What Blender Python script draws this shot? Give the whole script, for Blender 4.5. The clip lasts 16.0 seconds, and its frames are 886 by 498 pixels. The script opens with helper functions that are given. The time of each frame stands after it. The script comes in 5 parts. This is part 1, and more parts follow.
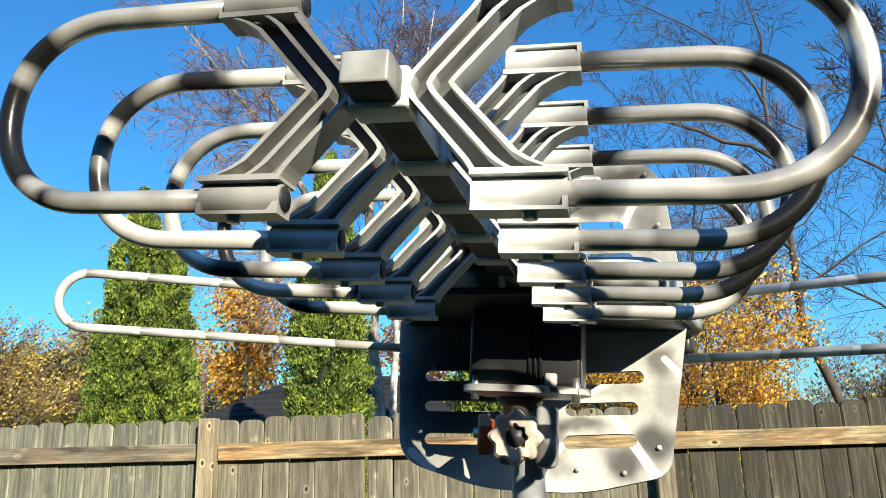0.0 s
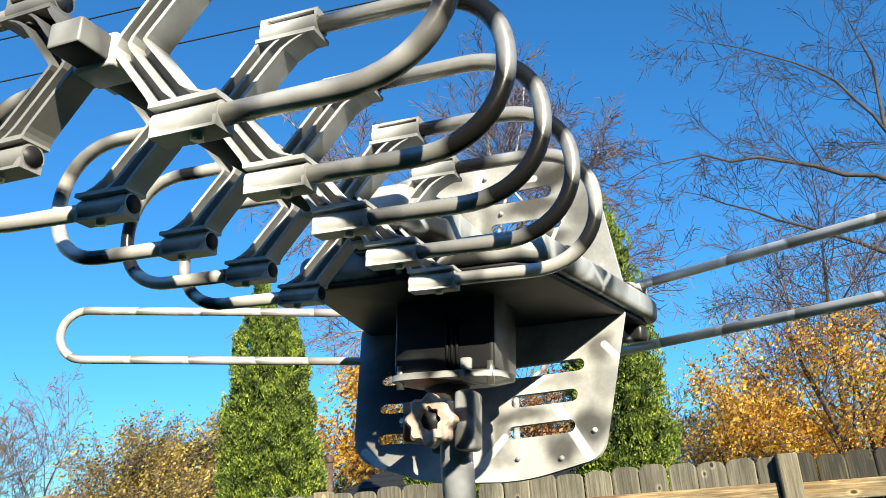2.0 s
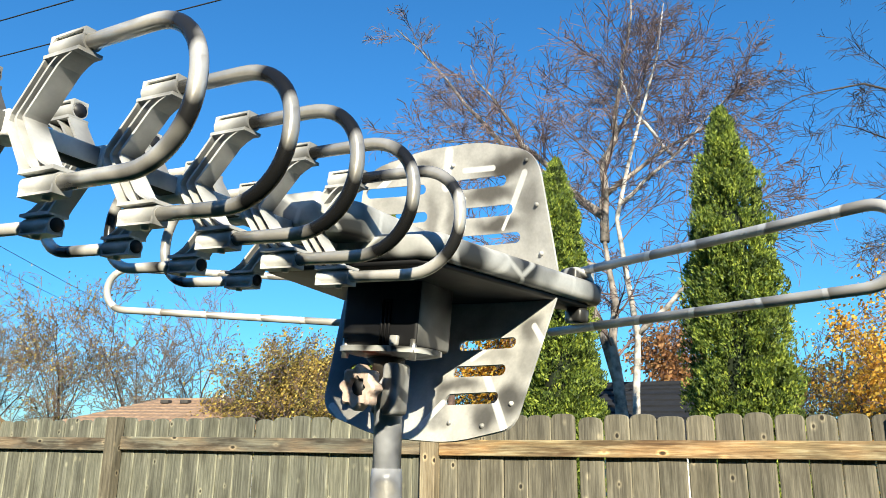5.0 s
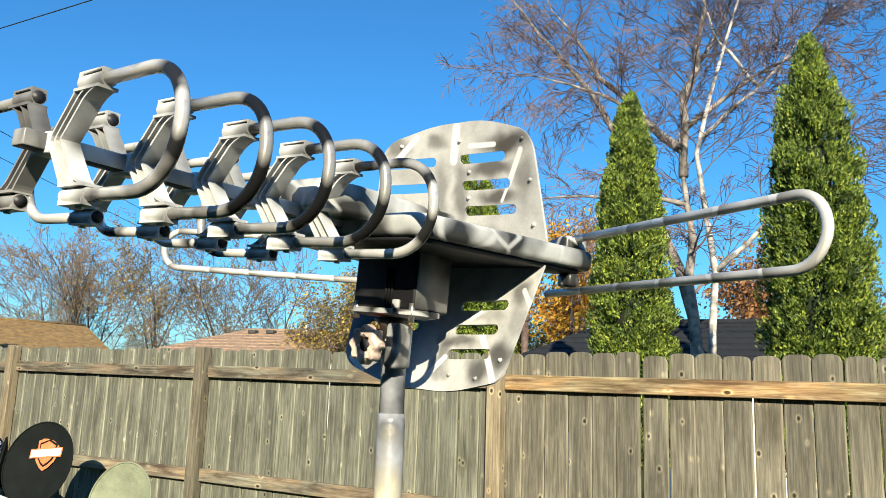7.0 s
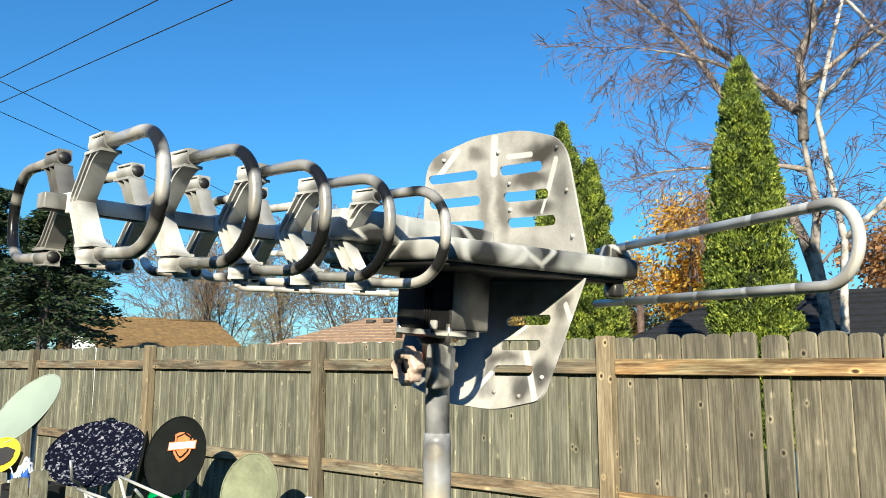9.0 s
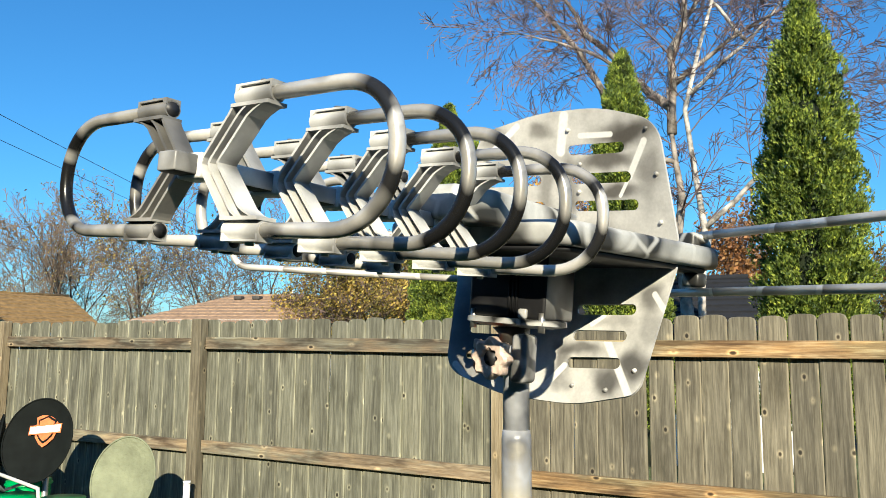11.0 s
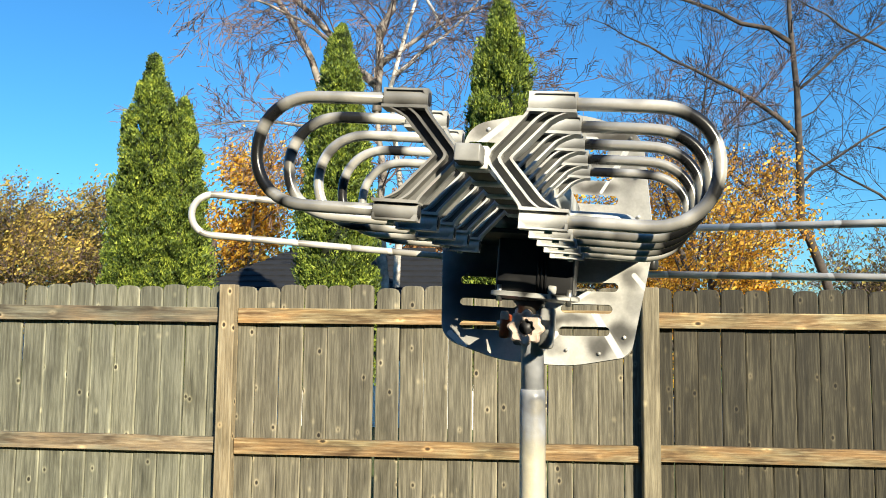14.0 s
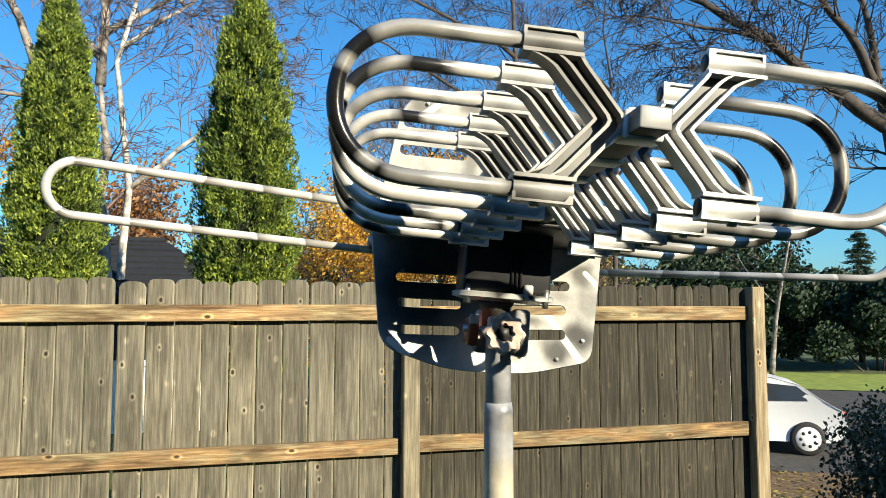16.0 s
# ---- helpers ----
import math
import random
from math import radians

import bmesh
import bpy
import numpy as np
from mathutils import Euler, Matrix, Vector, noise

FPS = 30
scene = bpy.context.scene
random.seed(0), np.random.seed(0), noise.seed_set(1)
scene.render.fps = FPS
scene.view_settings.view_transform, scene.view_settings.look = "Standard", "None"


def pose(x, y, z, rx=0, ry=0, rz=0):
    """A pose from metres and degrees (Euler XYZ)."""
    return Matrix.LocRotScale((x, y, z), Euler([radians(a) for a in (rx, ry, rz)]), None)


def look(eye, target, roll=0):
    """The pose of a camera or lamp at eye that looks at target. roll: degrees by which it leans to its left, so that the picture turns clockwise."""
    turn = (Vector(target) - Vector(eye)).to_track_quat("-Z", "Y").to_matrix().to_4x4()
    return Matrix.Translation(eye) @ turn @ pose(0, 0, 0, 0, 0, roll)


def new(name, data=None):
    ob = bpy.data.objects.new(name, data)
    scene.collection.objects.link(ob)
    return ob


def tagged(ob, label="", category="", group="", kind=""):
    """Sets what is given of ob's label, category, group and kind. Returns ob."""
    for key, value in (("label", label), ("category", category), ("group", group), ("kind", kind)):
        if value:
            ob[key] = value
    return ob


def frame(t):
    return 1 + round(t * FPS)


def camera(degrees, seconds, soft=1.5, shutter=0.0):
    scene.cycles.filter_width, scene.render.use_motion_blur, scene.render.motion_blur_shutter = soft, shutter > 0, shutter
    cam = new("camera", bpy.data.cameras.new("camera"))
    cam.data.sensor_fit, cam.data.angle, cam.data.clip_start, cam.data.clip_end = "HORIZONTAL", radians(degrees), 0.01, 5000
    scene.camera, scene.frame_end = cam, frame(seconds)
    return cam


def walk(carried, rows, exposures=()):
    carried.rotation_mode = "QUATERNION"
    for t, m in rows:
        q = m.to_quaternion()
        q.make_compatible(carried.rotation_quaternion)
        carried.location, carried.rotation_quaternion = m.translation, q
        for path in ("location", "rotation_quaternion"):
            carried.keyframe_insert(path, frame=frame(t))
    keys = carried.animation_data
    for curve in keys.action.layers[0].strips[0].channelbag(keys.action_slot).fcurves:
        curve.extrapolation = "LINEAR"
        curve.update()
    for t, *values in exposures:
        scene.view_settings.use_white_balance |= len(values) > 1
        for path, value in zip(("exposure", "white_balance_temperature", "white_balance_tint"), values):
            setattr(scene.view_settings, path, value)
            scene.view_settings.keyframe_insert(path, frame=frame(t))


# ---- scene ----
cam = camera(60.1, 16.0, soft=0.85)
EXPOSURE, KELVIN, TINT = 0.93, 5600, -2
PATH = [
    (0, (-0.1251, 0.0155, 1.6505), (-0.2633, 1.9476, 2.1486), -1.56),
    (0.5, (-0.1029, 0.0210, 1.6281), (-0.2817, 1.9184, 2.2347), -2.81),
    (1, (-0.0667, 0.0194, 1.6087), (-0.3863, 1.8700, 2.2967), -3.47),
    (1.5, (-0.0303, 0.0193, 1.5961), (-0.4033, 1.8501, 2.3095), -4.42),
    (2, (0.0062, 0.0270, 1.5894), (-0.4153, 1.8573, 2.2767), -3.98),
    (2.5, (0.0425, 0.0339, 1.5854), (-0.4376, 1.8561, 2.2558), -3.59),
    (3, (0.0758, 0.0440, 1.5824), (-0.4756, 1.8503, 2.2405), -2.60),
    (3.5, (0.1035, 0.0540, 1.5941), (-0.5320, 1.8451, 2.2167), -1.22),
    (5.8, (0.2090, -0.0517, 1.6080), (-0.5785, 1.7369, 2.0330), 0.50),
    (6, (0.2221, -0.0608, 1.6070), (-0.5678, 1.7325, 2.0073), 0.39),
    (6.5, (0.2362, -0.0542, 1.6130), (-0.6167, 1.7119, 2.0048), 0.87),
    (7, (0.2565, -0.0378, 1.6236), (-0.7098, 1.6784, 1.9711), 2.01),
    (7.5, (0.2849, -0.0205, 1.6440), (-0.8208, 1.6149, 1.9652), 0.94),
    (8, (0.3081, -0.0090, 1.6521), (-0.8745, 1.5760, 1.9509), 0.18),
    (8.2, (0.3149, -0.0012, 1.6546), (-0.9055, 1.5538, 1.9590), -0.04),
    (10.3, (0.2446, -0.0255, 1.6561), (-0.8844, 1.6067, 1.9040), 1.71),
    (10.5, (0.2126, -0.0347, 1.6586), (-0.8730, 1.6281, 1.8963), 1.49),
    (11, (0.1322, -0.0534, 1.6651), (-0.7984, 1.6997, 1.9118), 0.48),
    (11.5, (0.0726, -0.0651, 1.6654), (-0.6678, 1.7776, 1.9025), 0.28),
    (12, (0.0312, -0.0862, 1.6608), (-0.5577, 1.8100, 1.9001), 1.21),
    (12.5, (-0.0001, -0.1295, 1.6492), (-0.4664, 1.7986, 1.9039), 0.33),
    (13, (-0.0347, -0.1759, 1.6591), (-0.3521, 1.7883, 1.8615), -0.24),
    (13.5, (-0.0781, -0.2049, 1.6673), (-0.3501, 1.7694, 1.8343), 0.69),
    (14, (-0.1407, -0.1999, 1.6655), (-0.2930, 1.7869, 1.8370), 0.62),
    (14.5, (-0.2108, -0.1701, 1.6737), (-0.1581, 1.8222, 1.8410), -1.57),
    (15, (-0.2729, -0.1493, 1.6730), (-0.0103, 1.8277, 1.8228), -1.75),
    (15.5, (-0.3111, -0.1214, 1.6763), (0.1036, 1.8294, 1.8257), -0.94),
    (16, (-0.3302, -0.0706, 1.6736), (0.2136, 1.8476, 1.8306), 0.08),
]
walk(cam, [(t, look(eye, target, roll)) for t, eye, target, roll in PATH], [(t, EXPOSURE + s, KELVIN + k, TINT) for t, s, k in ((0, 0.2, -80), (3.5, 0.2, -80), (6, 0.08, -20), (8, 0.05, 0), (10.5, -0.03, 0), (13, 0.04, 130), (14.5, 0.12, 160), (16, 0.12, 160))])

# ---- daylight ----
SUN_TO = Vector((0.555, -1.0, 0.53)).normalized()
EL, AZ = math.asin(SUN_TO.z), math.atan2(SUN_TO.x, SUN_TO.y)
world = bpy.data.worlds.new("sky")
scene.world = world
world.use_nodes = True
wn, wl = world.node_tree.nodes, world.node_tree.links
sky = wn.new("ShaderNodeTexSky")
sky.sky_type, sky.sun_disc, sky.sun_elevation, sky.sun_rotation = "NISHITA", False, EL, AZ
sky.air_density, sky.dust_density, sky.ozone_density = 1.25, 0.25, 9.0
tone = wn.new("ShaderNodeMix")
tone.data_type, tone.blend_type = "RGBA", "MULTIPLY"
tone.inputs[0].default_value, tone.inputs[7].default_value = 1.0, (0.80, 0.98, 1.0, 1)
wl.new(sky.outputs[0], tone.inputs[6])
wl.new(tone.outputs[2], wn["Background"].inputs[0])
wn["Background"].inputs[1].default_value = 0.080
lamp = bpy.data.lights.new("sun", "SUN")
lamp.energy, lamp.angle, lamp.color = 5.2, radians(0.5), (1.0, 0.785, 0.56)
sun = new("sun", lamp)
sun.matrix_world = look(SUN_TO * 30, (0, 0, 0))


# ---- materials ----
def mat(name, rough=0.6, metal=0.0, bump=0.0, bump_scale=200.0):
    m = bpy.data.materials.new(name)
    m.use_nodes = True
    n, l = m.node_tree.nodes, m.node_tree.links
    b = n["Principled BSDF"]
    b.inputs["Roughness"].default_value, b.inputs["Metallic"].default_value = rough, metal
    co = n.new("ShaderNodeTexCoord")
    if bump:
        t = n.new("ShaderNodeTexNoise")
        t.inputs["Scale"].default_value, t.inputs["Detail"].default_value = bump_scale, 4
        l.new(co.outputs["Object"], t.inputs["Vector"])
        k = n.new("ShaderNodeBump")
        k.inputs["Strength"].default_value, k.inputs["Distance"].default_value = bump, 0.01
        l.new(t.outputs[0], k.inputs["Height"])
        l.new(k.outputs[0], b.inputs["Normal"])
    return m, n, l, b, co


def noise_tex(n, l, vec, scale, detail=4.0, rough=0.55, stretch=None):
    t = n.new("ShaderNodeTexNoise")
    t.inputs["Scale"].default_value, t.inputs["Detail"].default_value, t.inputs["Roughness"].default_value = scale, detail, rough
    if stretch:
        mp = n.new("ShaderNodeMapping")
        mp.inputs["Scale"].default_value = stretch
        l.new(vec, mp.inputs[0])
        vec = mp.outputs[0]
    l.new(vec, t.inputs["Vector"])
    return t.outputs[0]


def ramp(n, l, fac, stops):
    r = n.new("ShaderNodeValToRGB")
    e = r.color_ramp.elements
    while len(e) < len(stops):
        e.new(0.5)
    for k, (p, c) in zip(e, stops):
        k.position, k.color = p, (*c, 1)
    l.new(fac, r.inputs[0])
    return r.outputs[0]


def mix(n, l, fac, a, b, mode="MIX"):
    x = n.new("ShaderNodeMix")
    x.data_type, x.blend_type = "RGBA", mode
    for src, i in ((fac, 0), (a, 6), (b, 7)):
        if isinstance(src, (int, float)):
            x.inputs[i].default_value = src
        elif isinstance(src, tuple):
            x.inputs[i].default_value = (*src, 1)
        else:
            l.new(src, x.inputs[i])
    return x.outputs[2]


def spray(name, light=(0.66, 0.66, 0.62), dark=(0.16, 0.165, 0.165), scale=14.0, lo=0.40, hi=0.62, metal=0.35, rough=0.38, stretch=None, lines=0.0, line_scale=16.0, outer=0.0):
    """Silver and grey spray paint in soft patches."""
    m, n, l, b, co = mat(name, rough, metal, 0.012, 700)
    info = n.new("ShaderNodeObjectInfo")
    sh = n.new("ShaderNodeVectorMath")
    sh.operation = "MULTIPLY_ADD"
    sh.inputs[1].default_value = (1, 1, 1)
    cb = n.new("ShaderNodeCombineXYZ")
    if outer or stretch:
        l.new(info.outputs["Random"], cb.inputs[1])
    l.new(co.outputs["Object"], sh.inputs[0])
    l.new(cb.outputs[0], sh.inputs[2])
    f = noise_tex(n, l, sh.outputs[0], scale, 2.0, 0.45, stretch)
    # outer: tone gets darker towards the loops' far ends in x
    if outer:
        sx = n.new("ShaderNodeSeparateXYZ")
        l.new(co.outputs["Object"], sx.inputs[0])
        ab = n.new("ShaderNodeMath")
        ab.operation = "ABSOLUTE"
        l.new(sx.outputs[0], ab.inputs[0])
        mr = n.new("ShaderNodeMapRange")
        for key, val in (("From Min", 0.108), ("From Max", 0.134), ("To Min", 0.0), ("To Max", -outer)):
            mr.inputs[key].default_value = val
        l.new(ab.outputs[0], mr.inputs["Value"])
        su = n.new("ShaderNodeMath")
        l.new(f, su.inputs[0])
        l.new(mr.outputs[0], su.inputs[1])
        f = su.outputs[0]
    c = ramp(n, l, f, [(lo, dark), ((lo + hi) / 2, tuple(0.5 * (x + y) for x, y in zip(light, dark))), (hi, light)])
    if lines:
        vo = n.new("ShaderNodeTexVoronoi")
        vo.feature = "DISTANCE_TO_EDGE"
        vo.inputs["Scale"].default_value = line_scale
        l.new(co.outputs["Object"], vo.inputs["Vector"])
        edge = ramp(n, l, vo.outputs["Distance"], [(lines * 0.4, (0.75, 0.75, 0.75)), (lines * 1.3, (0, 0, 0))])
        c = mix(n, l, edge, c, tuple(min(1.0, x * 1.12) for x in light))
    fine = noise_tex(n, l, co.outputs["Object"], 400, 3)
    c = mix(n, l, 0.10, c, ramp(n, l, fine, [(0.3, (0.2, 0.2, 0.2)), (0.7, (1, 1, 1))]), "MULTIPLY")
    l.new(c, b.inputs["Base Color"])
    return m


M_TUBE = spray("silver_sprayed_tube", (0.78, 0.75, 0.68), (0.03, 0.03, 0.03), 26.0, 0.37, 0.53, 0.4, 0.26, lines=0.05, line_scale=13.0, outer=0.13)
M_TUBE_DARK = spray("dark_ended_tube", (0.52, 0.50, 0.45), (0.02, 0.02, 0.02), 22.0, 0.40, 0.58, 0.45, 0.24, lines=0.05, line_scale=13.0, outer=0.42)
M_ARM = spray("silver_sprayed_plastic", (0.78, 0.775, 0.74), (0.12, 0.12, 0.115), 24.0, 0.37, 0.57, 0.1, 0.45)
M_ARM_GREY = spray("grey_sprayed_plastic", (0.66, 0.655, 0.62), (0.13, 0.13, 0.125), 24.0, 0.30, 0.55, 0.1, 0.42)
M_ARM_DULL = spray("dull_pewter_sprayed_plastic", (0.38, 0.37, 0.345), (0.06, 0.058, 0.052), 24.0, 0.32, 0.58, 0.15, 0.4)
M_WEB = spray("shade_toned_web", (0.20, 0.20, 0.19), (0.02, 0.02, 0.02), 20.0, 0.34, 0.60, 0.1, 0.45)
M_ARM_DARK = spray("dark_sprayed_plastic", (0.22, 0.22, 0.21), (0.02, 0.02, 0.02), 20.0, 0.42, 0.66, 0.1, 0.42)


def stroked(name, light, dark, strokes, patches, metal=0.15, rough=0.34):
    """Silver paint with soft dark clouds of overspray and of painted shade, and the pale lines that masking left, in
    the sheet's own x and z.
    """
    m, n, l, b, co = mat(name, rough, metal, 0.01, 700)
    flat = n.new("ShaderNodeVectorMath")
    flat.operation, flat.inputs[1].default_value = "MULTIPLY", (1, 0, 1)
    l.new(co.outputs["Object"], flat.inputs[0])

    def vec(op, a, v):
        q = n.new("ShaderNodeVectorMath")
        q.operation, q.inputs[1].default_value = op, v
        l.new(a, q.inputs[0])
        return q.outputs["Value" if op in ("DOT_PRODUCT", "LENGTH") else "Vector"]

    def span(x, lo, hi, a, c):
        q = n.new("ShaderNodeMapRange")
        q.interpolation_type = "SMOOTHSTEP"
        for key, val in (("From Min", lo), ("From Max", hi), ("To Min", a), ("To Max", c)):
            q.inputs[key].default_value = val
        l.new(x, q.inputs["Value"])
        return q.outputs[0]

    cloud = noise_tex(n, l, flat.outputs[0], 34.0, 3.0, 0.5)
    c = ramp(n, l, cloud, [(0.34, tuple(0.78 * x for x in light)), (0.55, light)])
    wob = n.new("ShaderNodeVectorMath")
    wob.operation, wob.inputs[1].default_value = "MULTIPLY_ADD", (0.02, 0.0, 0.02)
    warp = n.new("ShaderNodeTexNoise")
    warp.inputs["Scale"].default_value = 40.0
    l.new(flat.outputs[0], warp.inputs["Vector"])
    l.new(warp.outputs["Color"], wob.inputs[0])
    l.new(flat.outputs[0], wob.inputs[2])
    moved = vec("SUBTRACT", wob.outputs[0], (0.01, 0.0, 0.01))
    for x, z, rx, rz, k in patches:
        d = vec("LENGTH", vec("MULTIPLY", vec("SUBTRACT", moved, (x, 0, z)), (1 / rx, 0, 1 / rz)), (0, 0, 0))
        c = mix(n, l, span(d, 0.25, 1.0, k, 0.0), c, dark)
    for x0, z0, x1, z1, w in strokes:
        ba = Vector((x1 - x0, 0, z1 - z0))
        pa = vec("SUBTRACT", flat.outputs[0], (x0, 0, z0))
        h = n.new("ShaderNodeMath")
        h.operation, h.use_clamp, h.inputs[1].default_value = "MULTIPLY", True, 1.0 / ba.length_squared
        l.new(vec("DOT_PRODUCT", pa, tuple(ba)), h.inputs[0])
        along = n.new("ShaderNodeVectorMath")
        along.operation, along.inputs[0].default_value = "SCALE", tuple(ba)
        l.new(h.outputs[0], along.inputs["Scale"])
        off = n.new("ShaderNodeVectorMath")
        off.operation = "SUBTRACT"
        l.new(pa, off.inputs[0])
        l.new(along.outputs[0], off.inputs[1])
        d = vec("LENGTH", off.outputs[0], (0, 0, 0))
        c = mix(n, l, span(d, w * 0.4, w * 0.7, 1.0, 0.0), c, (0.85, 0.84, 0.80))
    fine = noise_tex(n, l, co.outputs["Object"], 400, 3)
    c = mix(n, l, 0.15, c, ramp(n, l, fine, [(0.3, (0.2, 0.2, 0.2)), (0.7, (1, 1, 1))]), "MULTIPLY")
    l.new(c, b.inputs["Base Color"])
    return m


M_PLATE_UP = stroked("masked_upper_sheet", (0.60, 0.59, 0.555), (0.075, 0.068, 0.058),
    [(0.0745, 0.09, 0.060, 0.0615, 0.0055), (0.060, 0.0615, 0.051, 0.046, 0.003), (-0.004, 0.119, -0.008, 0.088, 0.008), (-0.052, 0.113, -0.080, 0.088, 0.0055), (0.012, 0.1005, 0.042, 0.099, 0.0045)],
    [(0.058, 0.099, 0.045, 0.017, 0.95), (0.038, 0.076, 0.045, 0.012, 0.85), (0.045, 0.050, 0.034, 0.011, 0.85), (0.080, 0.066, 0.018, 0.030, 0.55), (0.0, 0.055, 0.012, 0.045, 0.6), (-0.024, 0.055, 0.013, 0.045, 0.55),
     (-0.028, 0.108, 0.016, 0.016, 0.6), (-0.076, 0.104, 0.022, 0.016, 0.65), (-0.062, 0.074, 0.032, 0.010, 0.3), (0.03, 0.016, 0.055, 0.012, 0.3)])
# the last and widest patch is shade on the left half, painted in
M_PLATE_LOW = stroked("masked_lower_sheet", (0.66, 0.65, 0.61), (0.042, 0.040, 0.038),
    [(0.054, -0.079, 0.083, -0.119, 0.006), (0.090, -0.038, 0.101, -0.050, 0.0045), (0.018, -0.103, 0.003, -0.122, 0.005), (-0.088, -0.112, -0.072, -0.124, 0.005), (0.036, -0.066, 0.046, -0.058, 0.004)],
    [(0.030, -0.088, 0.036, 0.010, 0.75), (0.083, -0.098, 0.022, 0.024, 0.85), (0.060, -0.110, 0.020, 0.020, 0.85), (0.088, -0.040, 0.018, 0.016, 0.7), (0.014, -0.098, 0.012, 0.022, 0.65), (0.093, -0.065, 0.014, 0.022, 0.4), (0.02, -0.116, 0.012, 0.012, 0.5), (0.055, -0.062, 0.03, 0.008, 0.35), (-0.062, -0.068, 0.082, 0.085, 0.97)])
M_TRAY = spray("mottled_sprayed_cover", (0.56, 0.56, 0.53), (0.035, 0.035, 0.033), 19.0, 0.43, 0.62, 0.15, 0.38, lines=0.04, line_scale=19.0)
M_UNDER = spray("boom_shade_and_neck_brown", (0.12, 0.105, 0.085), (0.02, 0.018, 0.015), 22.0, 0.45, 0.75, 0.0, 0.5)
# near-black tone with the shade beneath the cover painted in
M_DARK = spray("undershade_dark_plastic", (0.06, 0.06, 0.058), (0.007, 0.007, 0.008), 24.0, 0.52, 0.80, 0.0, 0.5)


def banded():
    """Pale rod paint with a white tick every few centimetres and grey fading off beside it."""
    m, n, l, b, co = mat("banded_sprayed_rod", 0.36, 0.3, 0.01, 700)
    sx = n.new("ShaderNodeSeparateXYZ")
    l.new(co.outputs["Object"], sx.inputs[0])
    f = noise_tex(n, l, co.outputs["Object"], 16.0, 2)
    k = n.new("ShaderNodeMath")
    k.operation, k.inputs[1].default_value = "MULTIPLY", 21.0
    l.new(sx.outputs[0], k.inputs[0])
    ad = n.new("ShaderNodeMath")
    ad.operation, ad.inputs[1].default_value = "MULTIPLY_ADD", 1.1
    l.new(f, ad.inputs[0])
    l.new(k.outputs[0], ad.inputs[2])
    fr = n.new("ShaderNodeMath")
    fr.operation = "FRACT"
    l.new(ad.outputs[0], fr.inputs[0])
    c = ramp(n, l, fr.outputs[0], [(0.0, (0.74, 0.72, 0.66)), (0.03, (0.84, 0.82, 0.76)), (0.10, (0.84, 0.82, 0.76)), (0.13, (0.27, 0.25, 0.215)), (0.34, (0.46, 0.44, 0.40)), (0.62, (0.70, 0.68, 0.62)), (0.9, (0.62, 0.60, 0.55))])
    l.new(c, b.inputs["Base Color"])
    return m


M_ROD = banded()
M_BLACK = mat("black_plastic", 0.5)[0]
M_BLACK.node_tree.nodes["Principled BSDF"].inputs["Base Color"].default_value = (0.02, 0.02, 0.022, 1)
M_STEEL = mat("zinc_steel", 0.35, 0.9)[0]
M_STEEL.node_tree.nodes["Principled BSDF"].inputs["Base Color"].default_value = (0.55, 0.54, 0.5, 1)


def plain(name, colour, rough=0.6, metal=0.0, vary=0.25, scale=30.0, bump=0.0):
    m, n, l, b, co = mat(name, rough, metal, bump, scale * 4)
    f = noise_tex(n, l, co.outputs["Object"], scale, 5)
    lo = tuple(c * (1 - vary) for c in colour)
    hi = tuple(min(1, c * (1 + vary)) for c in colour)
    l.new(ramp(n, l, f, [(0.3, lo), (0.7, hi)]), b.inputs["Base Color"])
    return m


M_KNOB = plain("cream_overspray_plastic", (0.60, 0.47, 0.38), 0.55, 0.0, 0.3, 120)
M_BRASS = plain("orange_plastic_bolt", (0.33, 0.07, 0.02), 0.35, 0.0, 0.3, 150)


def mast_paint():
    m, n, l, b, co = mat("grey_overspray_on_cream_pipe", 0.4, 0.1, 0.05, 300)
    sp = n.new("ShaderNodeSeparateXYZ")
    l.new(co.outputs["Object"], sp.inputs[0])
    f = noise_tex(n, l, co.outputs["Object"], 22, 3)
    ad = n.new("ShaderNodeMath")
    ad.operation, ad.inputs[1].default_value = "MULTIPLY_ADD", 0.22
    l.new(f, ad.inputs[0])
    l.new(sp.outputs[2], ad.inputs[2])
    grey = ramp(n, l, f, [(0.38, (0.12, 0.125, 0.14)), (0.62, (0.46, 0.47, 0.49))])
    r = n.new("ShaderNodeMapRange")
    r.inputs["From Min"].default_value, r.inputs["From Max"].default_value = 1.597, 1.68
    l.new(ad.outputs[0], r.inputs["Value"])
    l.new(mix(n, l, r.outputs[0], (0.60, 0.55, 0.40), grey), b.inputs["Base Color"])
    return m


M_MAST = mast_paint()


